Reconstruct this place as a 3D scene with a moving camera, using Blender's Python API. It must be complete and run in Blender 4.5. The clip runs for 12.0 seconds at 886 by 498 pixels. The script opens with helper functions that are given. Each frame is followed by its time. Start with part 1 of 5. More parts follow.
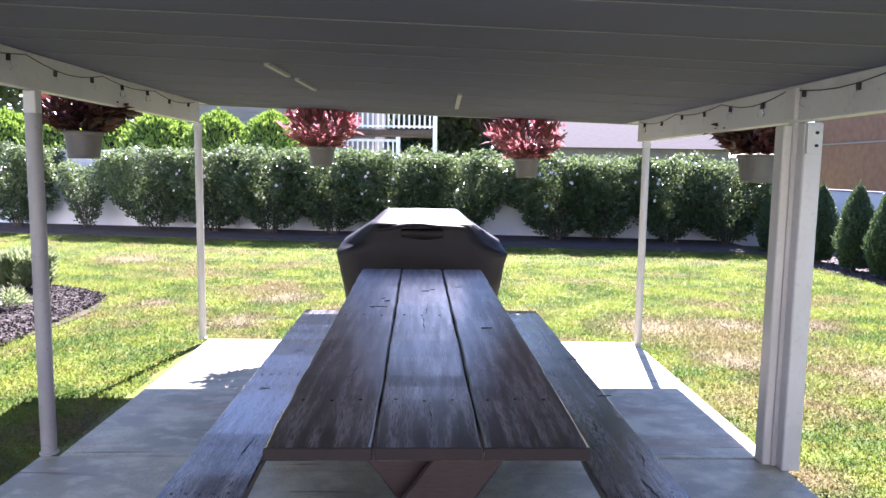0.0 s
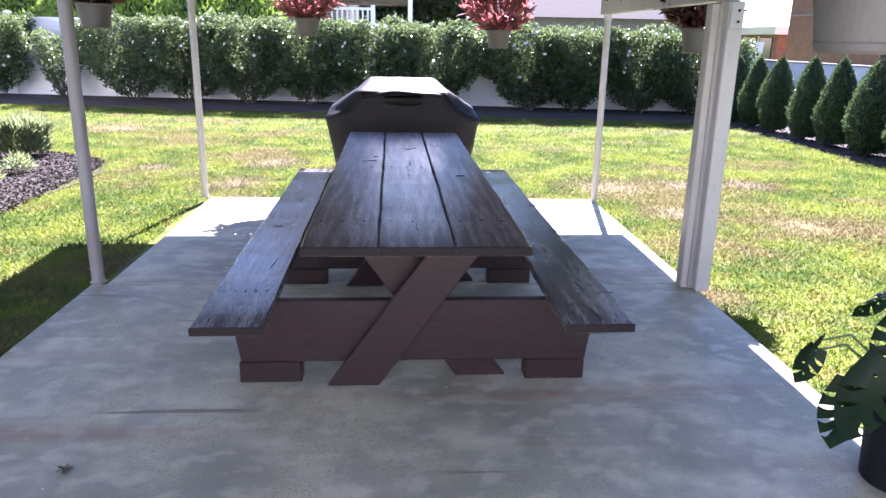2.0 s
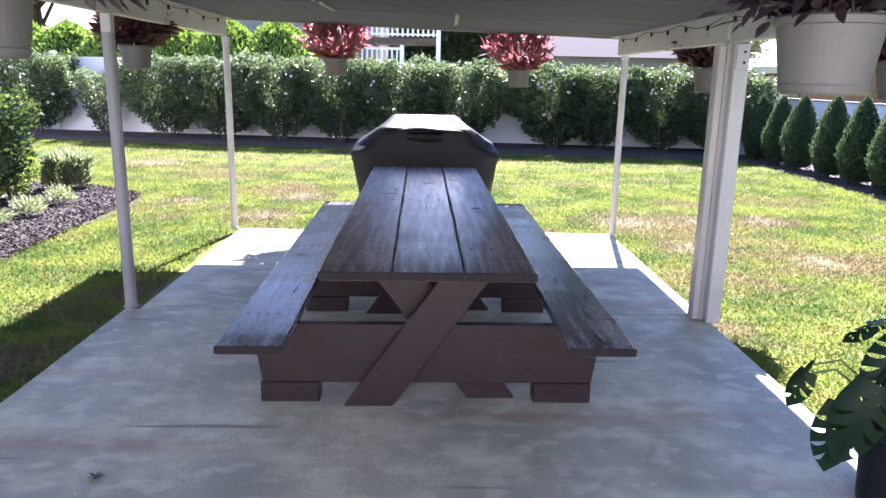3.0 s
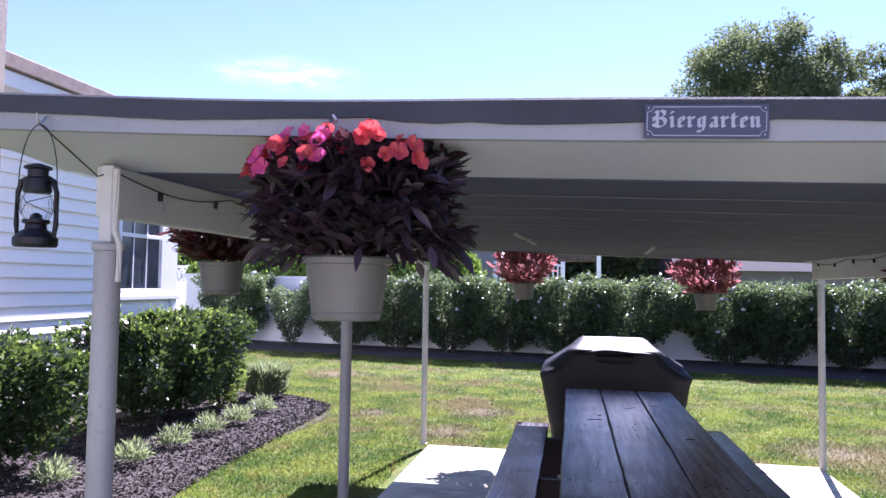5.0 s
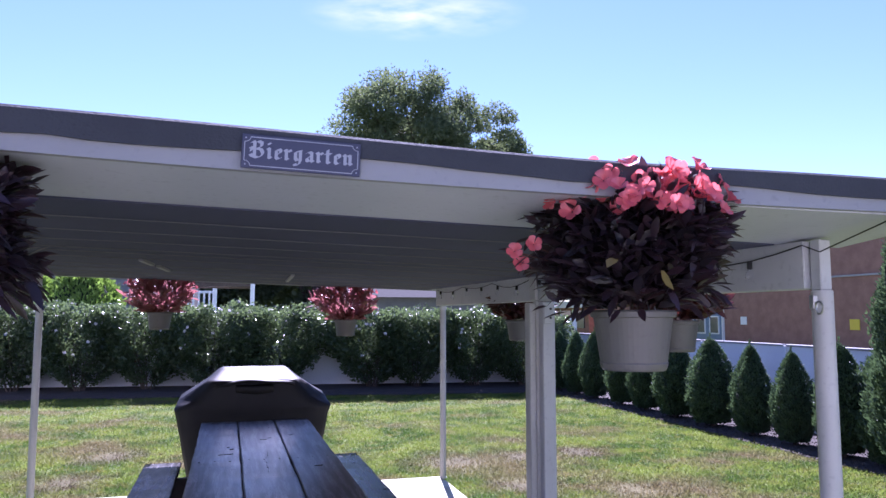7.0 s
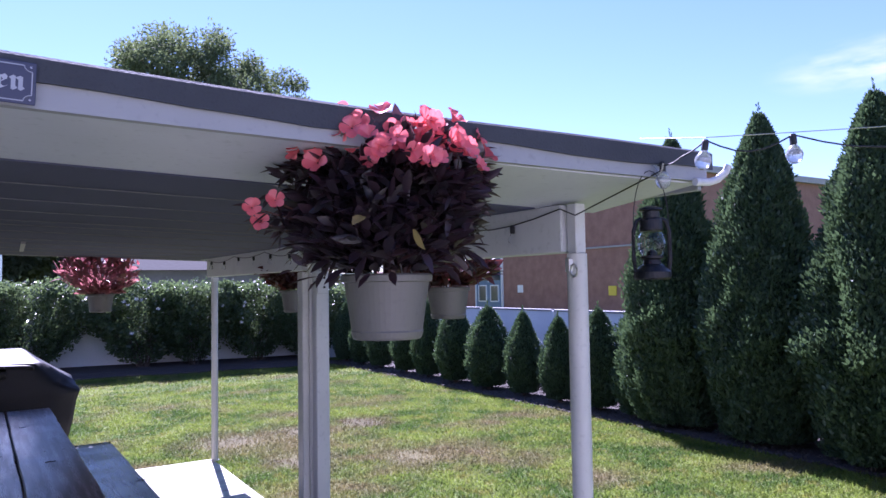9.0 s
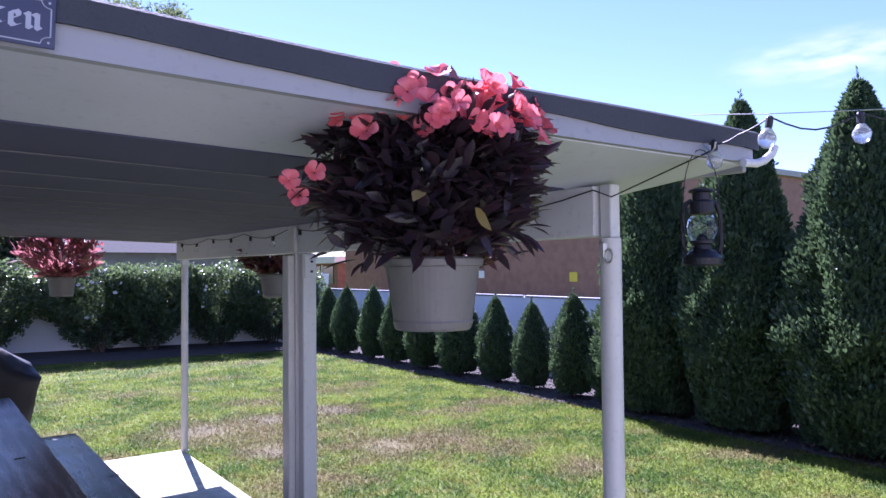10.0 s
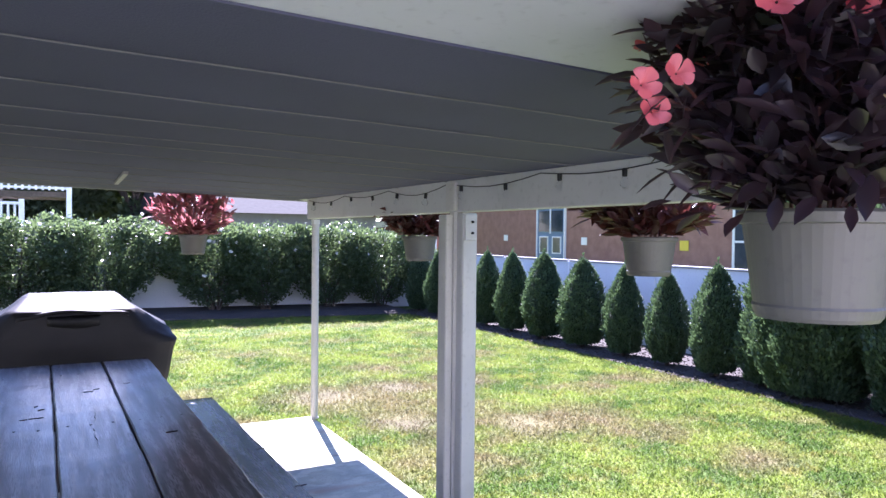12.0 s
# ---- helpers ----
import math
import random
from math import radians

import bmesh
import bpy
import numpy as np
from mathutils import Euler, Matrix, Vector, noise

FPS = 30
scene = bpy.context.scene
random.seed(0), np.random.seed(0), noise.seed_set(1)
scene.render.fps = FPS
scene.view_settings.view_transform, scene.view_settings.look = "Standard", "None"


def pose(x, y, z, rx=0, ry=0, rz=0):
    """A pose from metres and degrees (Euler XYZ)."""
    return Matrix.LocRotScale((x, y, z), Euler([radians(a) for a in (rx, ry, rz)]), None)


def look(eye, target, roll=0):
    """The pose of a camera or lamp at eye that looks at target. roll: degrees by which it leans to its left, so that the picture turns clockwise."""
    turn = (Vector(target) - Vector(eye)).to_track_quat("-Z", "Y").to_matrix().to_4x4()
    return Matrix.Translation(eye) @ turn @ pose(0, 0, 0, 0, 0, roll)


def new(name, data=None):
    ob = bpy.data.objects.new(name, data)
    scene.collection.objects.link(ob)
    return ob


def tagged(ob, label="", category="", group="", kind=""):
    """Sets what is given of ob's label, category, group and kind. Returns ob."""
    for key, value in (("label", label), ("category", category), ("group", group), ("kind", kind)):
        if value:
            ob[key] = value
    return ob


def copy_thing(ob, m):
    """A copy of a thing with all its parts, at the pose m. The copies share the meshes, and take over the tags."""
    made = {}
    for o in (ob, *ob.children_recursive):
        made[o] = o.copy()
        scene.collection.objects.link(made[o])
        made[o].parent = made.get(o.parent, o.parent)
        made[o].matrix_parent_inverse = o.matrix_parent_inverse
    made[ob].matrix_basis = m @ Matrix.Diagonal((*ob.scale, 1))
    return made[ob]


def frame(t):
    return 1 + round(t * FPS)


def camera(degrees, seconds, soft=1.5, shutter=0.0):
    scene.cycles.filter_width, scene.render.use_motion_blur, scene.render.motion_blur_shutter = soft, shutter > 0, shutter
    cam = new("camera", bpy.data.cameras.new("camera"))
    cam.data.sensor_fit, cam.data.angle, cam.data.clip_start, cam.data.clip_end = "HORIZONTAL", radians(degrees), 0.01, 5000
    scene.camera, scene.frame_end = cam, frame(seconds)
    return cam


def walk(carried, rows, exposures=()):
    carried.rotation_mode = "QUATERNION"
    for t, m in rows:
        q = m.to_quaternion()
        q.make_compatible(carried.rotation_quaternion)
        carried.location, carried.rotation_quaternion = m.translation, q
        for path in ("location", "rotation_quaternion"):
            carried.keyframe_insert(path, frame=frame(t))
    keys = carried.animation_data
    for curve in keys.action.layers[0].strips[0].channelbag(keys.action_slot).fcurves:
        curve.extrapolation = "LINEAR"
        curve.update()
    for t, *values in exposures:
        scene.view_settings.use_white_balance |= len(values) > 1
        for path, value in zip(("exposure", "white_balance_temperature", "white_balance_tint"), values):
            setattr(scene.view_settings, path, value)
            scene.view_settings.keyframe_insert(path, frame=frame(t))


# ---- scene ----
cam = camera(63.3, 12.0)
PATH = [
    (0, (0.077, 0.112, 1.468), (0.122, 2.099, 1.246), 0.8),
    (0.5, (0.094, -0.097, 1.458), (0.181, 1.858, 1.041), 0.7),
    (1, (0.096, -0.279, 1.483), (0.207, 1.646, 0.951), 0.7),
    (1.5, (0.027, -0.457, 1.479), (0.144, 1.458, 0.914), 0.8),
    (2, (0.027, -0.625, 1.478), (0.143, 1.291, 0.917), 1.1),
    (2.5, (0.105, -0.748, 1.482), (0.199, 1.18, 0.957), 1.2),
    (3, (0.088, -0.798, 1.487), (0.127, 1.147, 1.021), 1.1),
    (3.5, (-0.032, -0.876, 1.519), (-0.102, 1.096, 1.195), 0.3),
    (5.5, (-0.274, -1.04, 1.614), (-0.682, 0.911, 1.774), 1.2),
    (6, (-0.229, -1.009, 1.616), (-0.333, 0.98, 1.788), 1.0),
    (6.5, (-0.174, -0.995, 1.621), (0.065, 0.983, 1.8), 0.6),
    (7, (-0.116, -0.99, 1.621), (0.426, 0.927, 1.803), 0.0),
    (7.5, (-0.049, -0.98, 1.622), (0.727, 0.856, 1.792), -0.5),
    (9.5, (0.099, -0.709, 1.599), (1.212, 0.95, 1.678), -0.8),
    (10, (-0.002, -0.543, 1.605), (1.163, 1.081, 1.662), -0.5),
    (10.5, (0.045, -0.338, 1.587), (1.234, 1.269, 1.623), -0.2),
    (11, (0.094, -0.158, 1.596), (1.268, 1.461, 1.612), 0.2),
    (11.5, (0.046, -0.005, 1.581), (1.138, 1.67, 1.576), 0.7),
    (12, (-0.085, 0.148, 1.59), (0.867, 1.907, 1.55), 0.6),
]
walk(cam, [(t, look(eye, target, roll)) for t, eye, target, roll in PATH],
     exposures=[(0, 3.0, 5820, 35), (3.5, 3.0, 5750, 35), (5.5, 2.0, 5380, 42), (6.5, 1.95, 5220, 44), (7.5, 1.9, 5120, 45), (9.5, 2.0, 5120, 45), (10.5, 2.22, 5180, 42), (11.2, 2.55, 5250, 38), (12, 2.88, 5350, 36)])

# ---- sky and sun ----
SUN = Vector((0.122, 0.656, 0.743)).normalized()
world = bpy.data.worlds.new("sky")
scene.world = world
world.use_nodes = True
sky = world.node_tree.nodes.new("ShaderNodeTexSky")
sky.sky_type, sky.sun_disc = "NISHITA", False
sky.sun_elevation, sky.sun_rotation = math.asin(SUN.z), math.atan2(SUN.x, SUN.y)
sky.air_density, sky.dust_density, sky.ozone_density = 1.0, 0.05, 1.5
world.node_tree.links.new(sky.outputs[0], world.node_tree.nodes["Background"].inputs[0])
world.node_tree.nodes["Background"].inputs[1].default_value = 0.051
lamp = bpy.data.lights.new("sun", "SUN")
lamp.energy, lamp.angle, lamp.color = 4.5, radians(0.5), (1.0, 0.94, 0.85)
sun = new("sun", lamp)
sun.matrix_world = look(SUN * 40, (0, 0, 0))


# ---- materials ----
def mat(name, a, b, scale=6.0, rough=0.6, bump=0.15, fine=60.0, metal=0.0, stretch=(1, 1, 1), c=None, c_scale=0.8, low=0.4, high=0.6, spec=0.5, streak=0.86, s_lo=0.18, s_hi=0.42):
    """Two colours mixed by noise at two scales, a third in larger stains, and a fine relief. World-size coordinates."""
    m = bpy.data.materials.new(name)
    m.use_nodes = True
    n, l = m.node_tree.nodes, m.node_tree.links
    p = n["Principled BSDF"]
    geo = n.new("ShaderNodeTexCoord")
    mp = n.new("ShaderNodeMapping")
    mp.inputs["Scale"].default_value = stretch
    l.new(geo.outputs["Object"], mp.inputs[0])
    info = n.new("ShaderNodeObjectInfo")
    add = n.new("ShaderNodeVectorMath")
    l.new(mp.outputs[0], add.inputs[0])
    mul = n.new("ShaderNodeMath")
    mul.operation = "MULTIPLY"
    mul.inputs[1].default_value = 37.0
    l.new(info.outputs["Random"], mul.inputs[0])
    l.new(mul.outputs[0], add.inputs[1])

    def tex(s, d):
        t = n.new("ShaderNodeTexNoise")
        t.inputs["Scale"].default_value, t.inputs["Detail"].default_value = s, d
        l.new(add.outputs[0], t.inputs["Vector"])
        return t.outputs["Fac"]

    def mix(f, x, y):
        k = n.new("ShaderNodeMix")
        k.data_type = "RGBA"
        l.new(f, k.inputs["Factor"])
        for v, s in ((x, k.inputs["A"]), (y, k.inputs["B"])):
            if isinstance(v, tuple):
                s.default_value = (*v, 1)
            else:
                l.new(v, s)
        return k.outputs["Result"]

    def ramp(f, lo, hi):
        r = n.new("ShaderNodeMapRange")
        r.inputs["From Min"].default_value, r.inputs["From Max"].default_value = lo, hi
        l.new(f, r.inputs["Value"])
        return r.outputs[0]

    f1 = tex(scale, 6)
    f2 = tex(fine, 3)
    col = mix(ramp(f1, 0.32, 0.68), a, b)
    if c:
        col = mix(ramp(tex(c_scale, 4), low, high), col, c)
    dark = mix(ramp(f2, s_lo, s_hi), tuple(x * streak for x in a), col)
    l.new(dark, p.inputs["Base Color"])
    p.inputs["Roughness"].default_value, p.inputs["Metallic"].default_value = rough, metal
    p.inputs["Specular IOR Level"].default_value = spec
    rr = n.new("ShaderNodeMapRange")
    rr.inputs["To Min"].default_value, rr.inputs["To Max"].default_value = max(0, rough - 0.12), min(1, rough + 0.1)
    l.new(f1, rr.inputs["Value"])
    l.new(rr.outputs[0], p.inputs["Roughness"])
    bm_ = n.new("ShaderNodeBump")
    bm_.inputs["Strength"].default_value, bm_.inputs["Distance"].default_value = bump, 0.004
    l.new(f2, bm_.inputs["Height"])
    l.new(bm_.outputs[0], p.inputs["Normal"])
    return m


def leaf_mat(name, a, b, through_col, share=0.35, rough=0.45):
    """Leaves: colour varies leaf by leaf, and light shines through."""
    m = bpy.data.materials.new(name)
    m.use_nodes = True
    n, l = m.node_tree.nodes, m.node_tree.links
    p, out = n["Principled BSDF"], n["Material Output"]
    g = n.new("ShaderNodeNewGeometry")
    k = n.new("ShaderNodeMix")
    k.data_type = "RGBA"
    k.inputs["A"].default_value, k.inputs["B"].default_value = (*a, 1), (*b, 1)
    l.new(g.outputs["Random Per Island"], k.inputs["Factor"])
    l.new(k.outputs["Result"], p.inputs["Base Color"])
    p.inputs["Roughness"].default_value = rough
    tr = n.new("ShaderNodeBsdfTranslucent")
    tr.inputs["Color"].default_value = (*through_col, 1)
    ms = n.new("ShaderNodeMixShader")
    ms.inputs[0].default_value = share
    l.new(p.outputs[0], ms.inputs[1])
    l.new(tr.outputs[0], ms.inputs[2])
    l.new(ms.outputs[0], out.inputs[0])
    return m


BARE = ((-2.3, 2.75, 0.5), (2.3, 6.95, 0.65), (3.1, 7.1, 0.45), (2.6, 5.75, 0.42), (3.9, 7.15, 0.5), (3.55, 5.3, 0.4), (-1.75, 7.05, 0.5), (-1.55, 8.4, 0.5), (-4.6, 11.6, 0.7), (-2.9, 8.0, 0.3))


DRY = ((-3.3, 10.6, 1.1), (-1.9, 8.9, 0.9), (-4.9, 11.9, 0.8), (2.9, 6.6, 1.1), (3.6, 5.3, 0.9), (2.5, 4.7, 0.6), (1.0, 7.6, 0.6))


def lawn_mat(name, blades):
    """Grass with lush, pale and dry patches that follow the ground."""
    m = bpy.data.materials.new(name)
    m.use_nodes = True
    n, l = m.node_tree.nodes, m.node_tree.links
    p, out = n["Principled BSDF"], n["Material Output"]
    g = n.new("ShaderNodeNewGeometry")

    def tex(s, d, stretch=1.0):
        t = n.new("ShaderNodeTexNoise")
        t.inputs["Scale"].default_value, t.inputs["Detail"].default_value = s, d
        mp = n.new("ShaderNodeMapping")
        mp.inputs["Scale"].default_value = (1, stretch, 0.0)
        l.new(g.outputs["Position"], mp.inputs[0])
        l.new(mp.outputs[0], t.inputs["Vector"])
        return t.outputs["Fac"]

    def mix(f, x, y, lo, hi):
        r = n.new("ShaderNodeMapRange")
        r.inputs["From Min"].default_value, r.inputs["From Max"].default_value = lo, hi
        l.new(f, r.inputs["Value"])
        k = n.new("ShaderNodeMix")
        k.data_type = "RGBA"
        l.new(r.outputs[0], k.inputs["Factor"])
        for v, s in ((x, k.inputs["A"]), (y, k.inputs["B"])):
            if isinstance(v, tuple):
                s.default_value = (*v, 1)
            else:
                l.new(v, s)
        return k.outputs["Result"]

    col = mix(tex(1.6, 5), (0.070, 0.130, 0.022), (0.180, 0.240, 0.038), 0.42, 0.58)
    col = mix(tex(5.5, 4), col, (0.205, 0.205, 0.045), 0.52, 0.70)
    col = mix(tex(0.8, 6, 1.1), col, (0.185, 0.150, 0.075), 0.52, 0.68)
    for bx, by, br in BARE:
        far = n.new("ShaderNodeVectorMath")
        far.operation = "DISTANCE"
        far.inputs[1].default_value = (bx, by, -0.03)
        l.new(g.outputs["Position"], far.inputs[0])
        edge = n.new("ShaderNodeMath")
        edge.operation = "MULTIPLY_ADD"
        edge.inputs[1].default_value, edge.inputs[2].default_value = 1.6 * br, -0.8 * br
        l.new(tex(3.2, 5), edge.inputs[0])
        su = n.new("ShaderNodeMath")
        su.operation = "ADD"
        l.new(far.outputs["Value"], su.inputs[0])
        l.new(edge.outputs[0], su.inputs[1])
        col = mix(su.outputs[0], (0.115, 0.092, 0.050), col, br * 0.3, br * 1.2)
    for bx, by, br in DRY:
        far = n.new("ShaderNodeVectorMath")
        far.operation = "DISTANCE"
        far.inputs[1].default_value = (bx, by, -0.03)
        l.new(g.outputs["Position"], far.inputs[0])
        edge = n.new("ShaderNodeMath")
        edge.operation = "MULTIPLY_ADD"
        edge.inputs[1].default_value = 2.6 * br
        l.new(tex(2.4, 6), edge.inputs[0])
        l.new(far.outputs["Value"], edge.inputs[2])
        col = mix(edge.outputs[0], (0.185, 0.155, 0.072), col, br * 1.2, br * 2.3)
    if blades:
        col = mix(g.outputs["Random Per Island"], col, (0.215, 0.212, 0.045), 0.7, 1.8)
    else:
        col = mix(tex(45, 4), (0.07, 0.075, 0.02), col, 0.35, 0.6)
    l.new(col, p.inputs["Base Color"])
    p.inputs["Roughness"].default_value = 0.6 if blades else 0.9
    p.inputs["Specular IOR Level"].default_value = 0.2
    if blades:
        tr = n.new("ShaderNodeBsdfTranslucent")
        l.new(col, tr.inputs["Color"])
        ms = n.new("ShaderNodeMixShader")
        ms.inputs[0].default_value = 0.58
        l.new(p.outputs[0], ms.inputs[1])
        l.new(tr.outputs[0], ms.inputs[2])
        l.new(ms.outputs[0], out.inputs[0])
    else:
        b = n.new("ShaderNodeBump")
        b.inputs["Distance"].default_value = 0.02
        l.new(tex(45, 4), b.inputs["Height"])
        l.new(b.outputs[0], p.inputs["Normal"])
    return m


def glass_mat(name, tint=(0.95, 0.97, 1.0), rough=0.02):
    m = bpy.data.materials.new(name)
    m.use_nodes = True
    p = m.node_tree.nodes["Principled BSDF"]
    p.inputs["Base Color"].default_value = (*tint, 1)
    p.inputs["Roughness"].default_value = rough
    p.inputs["Transmission Weight"].default_value = 1.0
    p.inputs["IOR"].default_value = 1.25
    return m


M_SLAB = mat("concrete", (0.47, 0.455, 0.315), (0.56, 0.54, 0.375), 2.3, 0.52, 0.35, 90, c=(0.34, 0.33, 0.235), c_scale=1.3, low=0.48, high=0.66, spec=0.35, streak=0.72, s_lo=0.3, s_hi=0.5)
nt = M_SLAB.node_tree
pb = nt.nodes["Principled BSDF"]
last = pb.inputs["Base Color"].links[0].from_socket
tc = nt.nodes.new("ShaderNodeTexCoord")
for stretch, sc, lo, hi, colour, amount in (
        ((1, 0.55, 1), 1.1, 0.46, 0.60, (0.245, 0.245, 0.175), 0.75),
        ((1, 1.2, 1), 2.6, 0.50, 0.64, (0.62, 0.61, 0.44), 0.7),
        ((1, 1, 1), 4.2, 0.50, 0.62, (0.34, 0.315, 0.25), 0.55),
        ((1, 1.3, 1), 7.0, 0.52, 0.64, (0.68, 0.66, 0.48), 0.45),
        ((1, 1, 1), 17.0, 0.54, 0.70, (0.38, 0.35, 0.28), 0.45),
        ((0.34, 3.4, 1), 1.05, 0.575, 0.72, (0.35, 0.19, 0.10), 0.6),
        ((0.45, 9.0, 1), 1.7, 0.645, 0.69, (0.17, 0.11, 0.07), 0.7),
        ((1, 1, 1), 38.0, 0.70, 0.73, (0.74, 0.70, 0.62), 0.7)):
    mp = nt.nodes.new("ShaderNodeMapping")
    mp.inputs["Scale"].default_value = stretch
    nt.links.new(tc.outputs["Object"], mp.inputs[0])
    nz = nt.nodes.new("ShaderNodeTexNoise")
    nz.inputs["Scale"].default_value, nz.inputs["Detail"].default_value = sc, 7
    nt.links.new(mp.outputs[0], nz.inputs["Vector"])
    rg_ = nt.nodes.new("ShaderNodeMapRange")
    rg_.inputs["From Min"].default_value, rg_.inputs["From Max"].default_value, rg_.inputs["To Max"].default_value = lo, hi, amount
    nt.links.new(nz.outputs["Fac"], rg_.inputs["Value"])
    mx = nt.nodes.new("ShaderNodeMix")
    mx.data_type = "RGBA"
    nt.links.new(rg_.outputs[0], mx.inputs["Factor"])
    nt.links.new(last, mx.inputs["A"])
    mx.inputs["B"].default_value = (*colour, 1)
    last = mx.outputs["Result"]
nt.links.new(last, pb.inputs["Base Color"])
M_WHITE = mat("white_paint", (0.56, 0.565, 0.57), (0.63, 0.635, 0.64), 2.5, 0.5, 0.1, 40, c=(0.48, 0.48, 0.48), c_scale=3, low=0.6, high=0.85)
# soffit white with the blue of the haze mixed into its colour
M_TRIM = mat("haze_blue_trim_paint", (0.50, 0.52, 0.58), (0.58, 0.60, 0.66), 2.0, 0.5, 0.12, 40, c=(0.44, 0.455, 0.50), c_scale=2, low=0.55, high=0.8)
# pale trim darkened in colour to offset fill light on the fascia
M_FASCIA = mat("dimmed_fascia_paint", (0.255, 0.265, 0.285), (0.31, 0.32, 0.34), 2.0, 0.5, 0.12, 40, c=(0.225, 0.23, 0.245), c_scale=2, low=0.55, high=0.8)
M_POST = mat("post_paint", (0.52, 0.52, 0.51), (0.62, 0.61, 0.59), 3, 0.42, 0.08, 50)
M_DARKROOF = mat("bitumen_felt", (0.036, 0.040, 0.050), (0.052, 0.058, 0.070), 4, 0.9, 0.5, 140)
M_CEIL = mat("charcoal_fabric", (0.060, 0.063, 0.112), (0.080, 0.083, 0.145), 2, 0.85, 0.3, 200)
M_SEAM = mat("seam_tape", (0.14, 0.138, 0.15), (0.19, 0.188, 0.20), 6, 0.7, 0.1)
M_BATTEN = mat("pale_batten", (0.28, 0.275, 0.28), (0.36, 0.35, 0.355), 8, 0.6, 0.1)
# the pale third colour is wear plus sky sheen painted into the stain
M_WOOD = mat("dark_stained_wood", (0.016, 0.009, 0.009), (0.036, 0.020, 0.019), 4, 0.33, 0.22, 30, stretch=(8, 0.6, 8), c=(0.225, 0.208, 0.21), c_scale=3.8, low=0.46, high=0.62, spec=0.9, streak=0.4, s_lo=0.34, s_hi=0.56)
# worn and wet-looking patches of the stain
wn_, wl_ = M_WOOD.node_tree.nodes, M_WOOD.node_tree.links
wtc, wnz, wrg = wn_.new("ShaderNodeTexCoord"), wn_.new("ShaderNodeTexNoise"), wn_.new("ShaderNodeMapRange")
wnz.inputs["Scale"].default_value, wnz.inputs["Detail"].default_value = 8.0, 9
wrg.inputs["From Min"].default_value, wrg.inputs["From Max"].default_value, wrg.inputs["To Min"].default_value, wrg.inputs["To Max"].default_value = 0.30, 0.70, 0.28, 0.44
wmp = wn_.new("ShaderNodeMapping")
wmp.inputs["Scale"].default_value = (3.6, 0.30, 3.6)
wl_.new(wtc.outputs["Object"], wmp.inputs[0])
wl_.new(wmp.outputs[0], wnz.inputs["Vector"])
wl_.new(wnz.outputs["Fac"], wrg.inputs["Value"])
wl_.new(wrg.outputs[0], wn_["Principled BSDF"].inputs["Roughness"])
# weathered wood, lightened further so its colour carries the sky's reflection
M_BENCH = mat("bench_wood_wear_and_sheen", (0.070, 0.064, 0.070), (0.165, 0.157, 0.168), 4, 0.22, 0.12, 30, stretch=(8, 0.6, 8), c=(0.30, 0.288, 0.30), c_scale=2.0, low=0.44, high=0.68, spec=0.9, streak=0.6, s_lo=0.34, s_hi=0.56)
for m_ in (M_WOOD, M_BENCH):
    m_.node_tree.nodes["Principled BSDF"].inputs["Coat Weight"].default_value = 0.22
    m_.node_tree.nodes["Principled BSDF"].inputs["Coat Roughness"].default_value = 0.2
M_WOODX = mat("red_stained_wood", (0.026, 0.011, 0.013), (0.044, 0.018, 0.020), 4, 0.45, 0.15, 30, stretch=(0.7, 6, 6), c=(0.028, 0.017, 0.018), c_scale=2.4, streak=0.7, s_lo=0.32, s_hi=0.56)
M_COVER = mat("black_vinyl", (0.012, 0.012, 0.015), (0.021, 0.021, 0.024), 6, 0.52, 0.2, 160, spec=0.3)
M_POT = mat("beige_plastic", (0.130, 0.125, 0.116), (0.148, 0.142, 0.130), 3, 0.45, 0.04)
M_BLACKPOT = mat("black_plastic", (0.008, 0.010, 0.014), (0.014, 0.016, 0.022), 5, 0.42, 0.08, spec=0.25)
M_SOIL = mat("soil", (0.035, 0.025, 0.018), (0.06, 0.045, 0.03), 30, 0.95, 0.9)
M_MULCH = mat("brown_mulch", (0.038, 0.031, 0.028), (0.07, 0.057, 0.05), 25, 0.95, 1.0, 80)
M_CHIP = mat("mulch_chip", (0.036, 0.029, 0.024), (0.105, 0.088, 0.074), 9, 0.9, 0.4)
M_LAWN = lawn_mat("lawn_ground", False)
M_BLADE = lawn_mat("grass_blade", True)
M_VINYL = mat("white_vinyl", (0.74, 0.75, 0.76), (0.80, 0.81, 0.82), 1.5, 0.4, 0.03, 30)
M_SIDING = mat("white_siding", (0.85, 0.83, 0.77), (0.90, 0.88, 0.82), 1.2, 0.5, 0.06, 40)
# tone of the added rear wall, chosen for the light it bounces
M_FILLWALL = mat("tan_fill_wall", (0.34, 0.33, 0.315), (0.42, 0.41, 0.39), 2.0, 0.8, 0.3, 40)
M_STONE = mat("tan_stone", (0.33, 0.28, 0.22), (0.45, 0.39, 0.32), 5, 0.85, 0.7, 40)
M_SHINGLE = mat("brown_shingle", (0.20, 0.16, 0.135), (0.30, 0.245, 0.21), 8, 0.9, 0.8, 50)
M_GREYWALL = mat("grey_cladding", (0.12, 0.118, 0.12), (0.16, 0.158, 0.16), 3, 0.7, 0.2)
M_GREYROOF = mat("grey_shingle", (0.05, 0.049, 0.049), (0.07, 0.069, 0.069), 6, 0.95, 0.3, 40, spec=0.08)
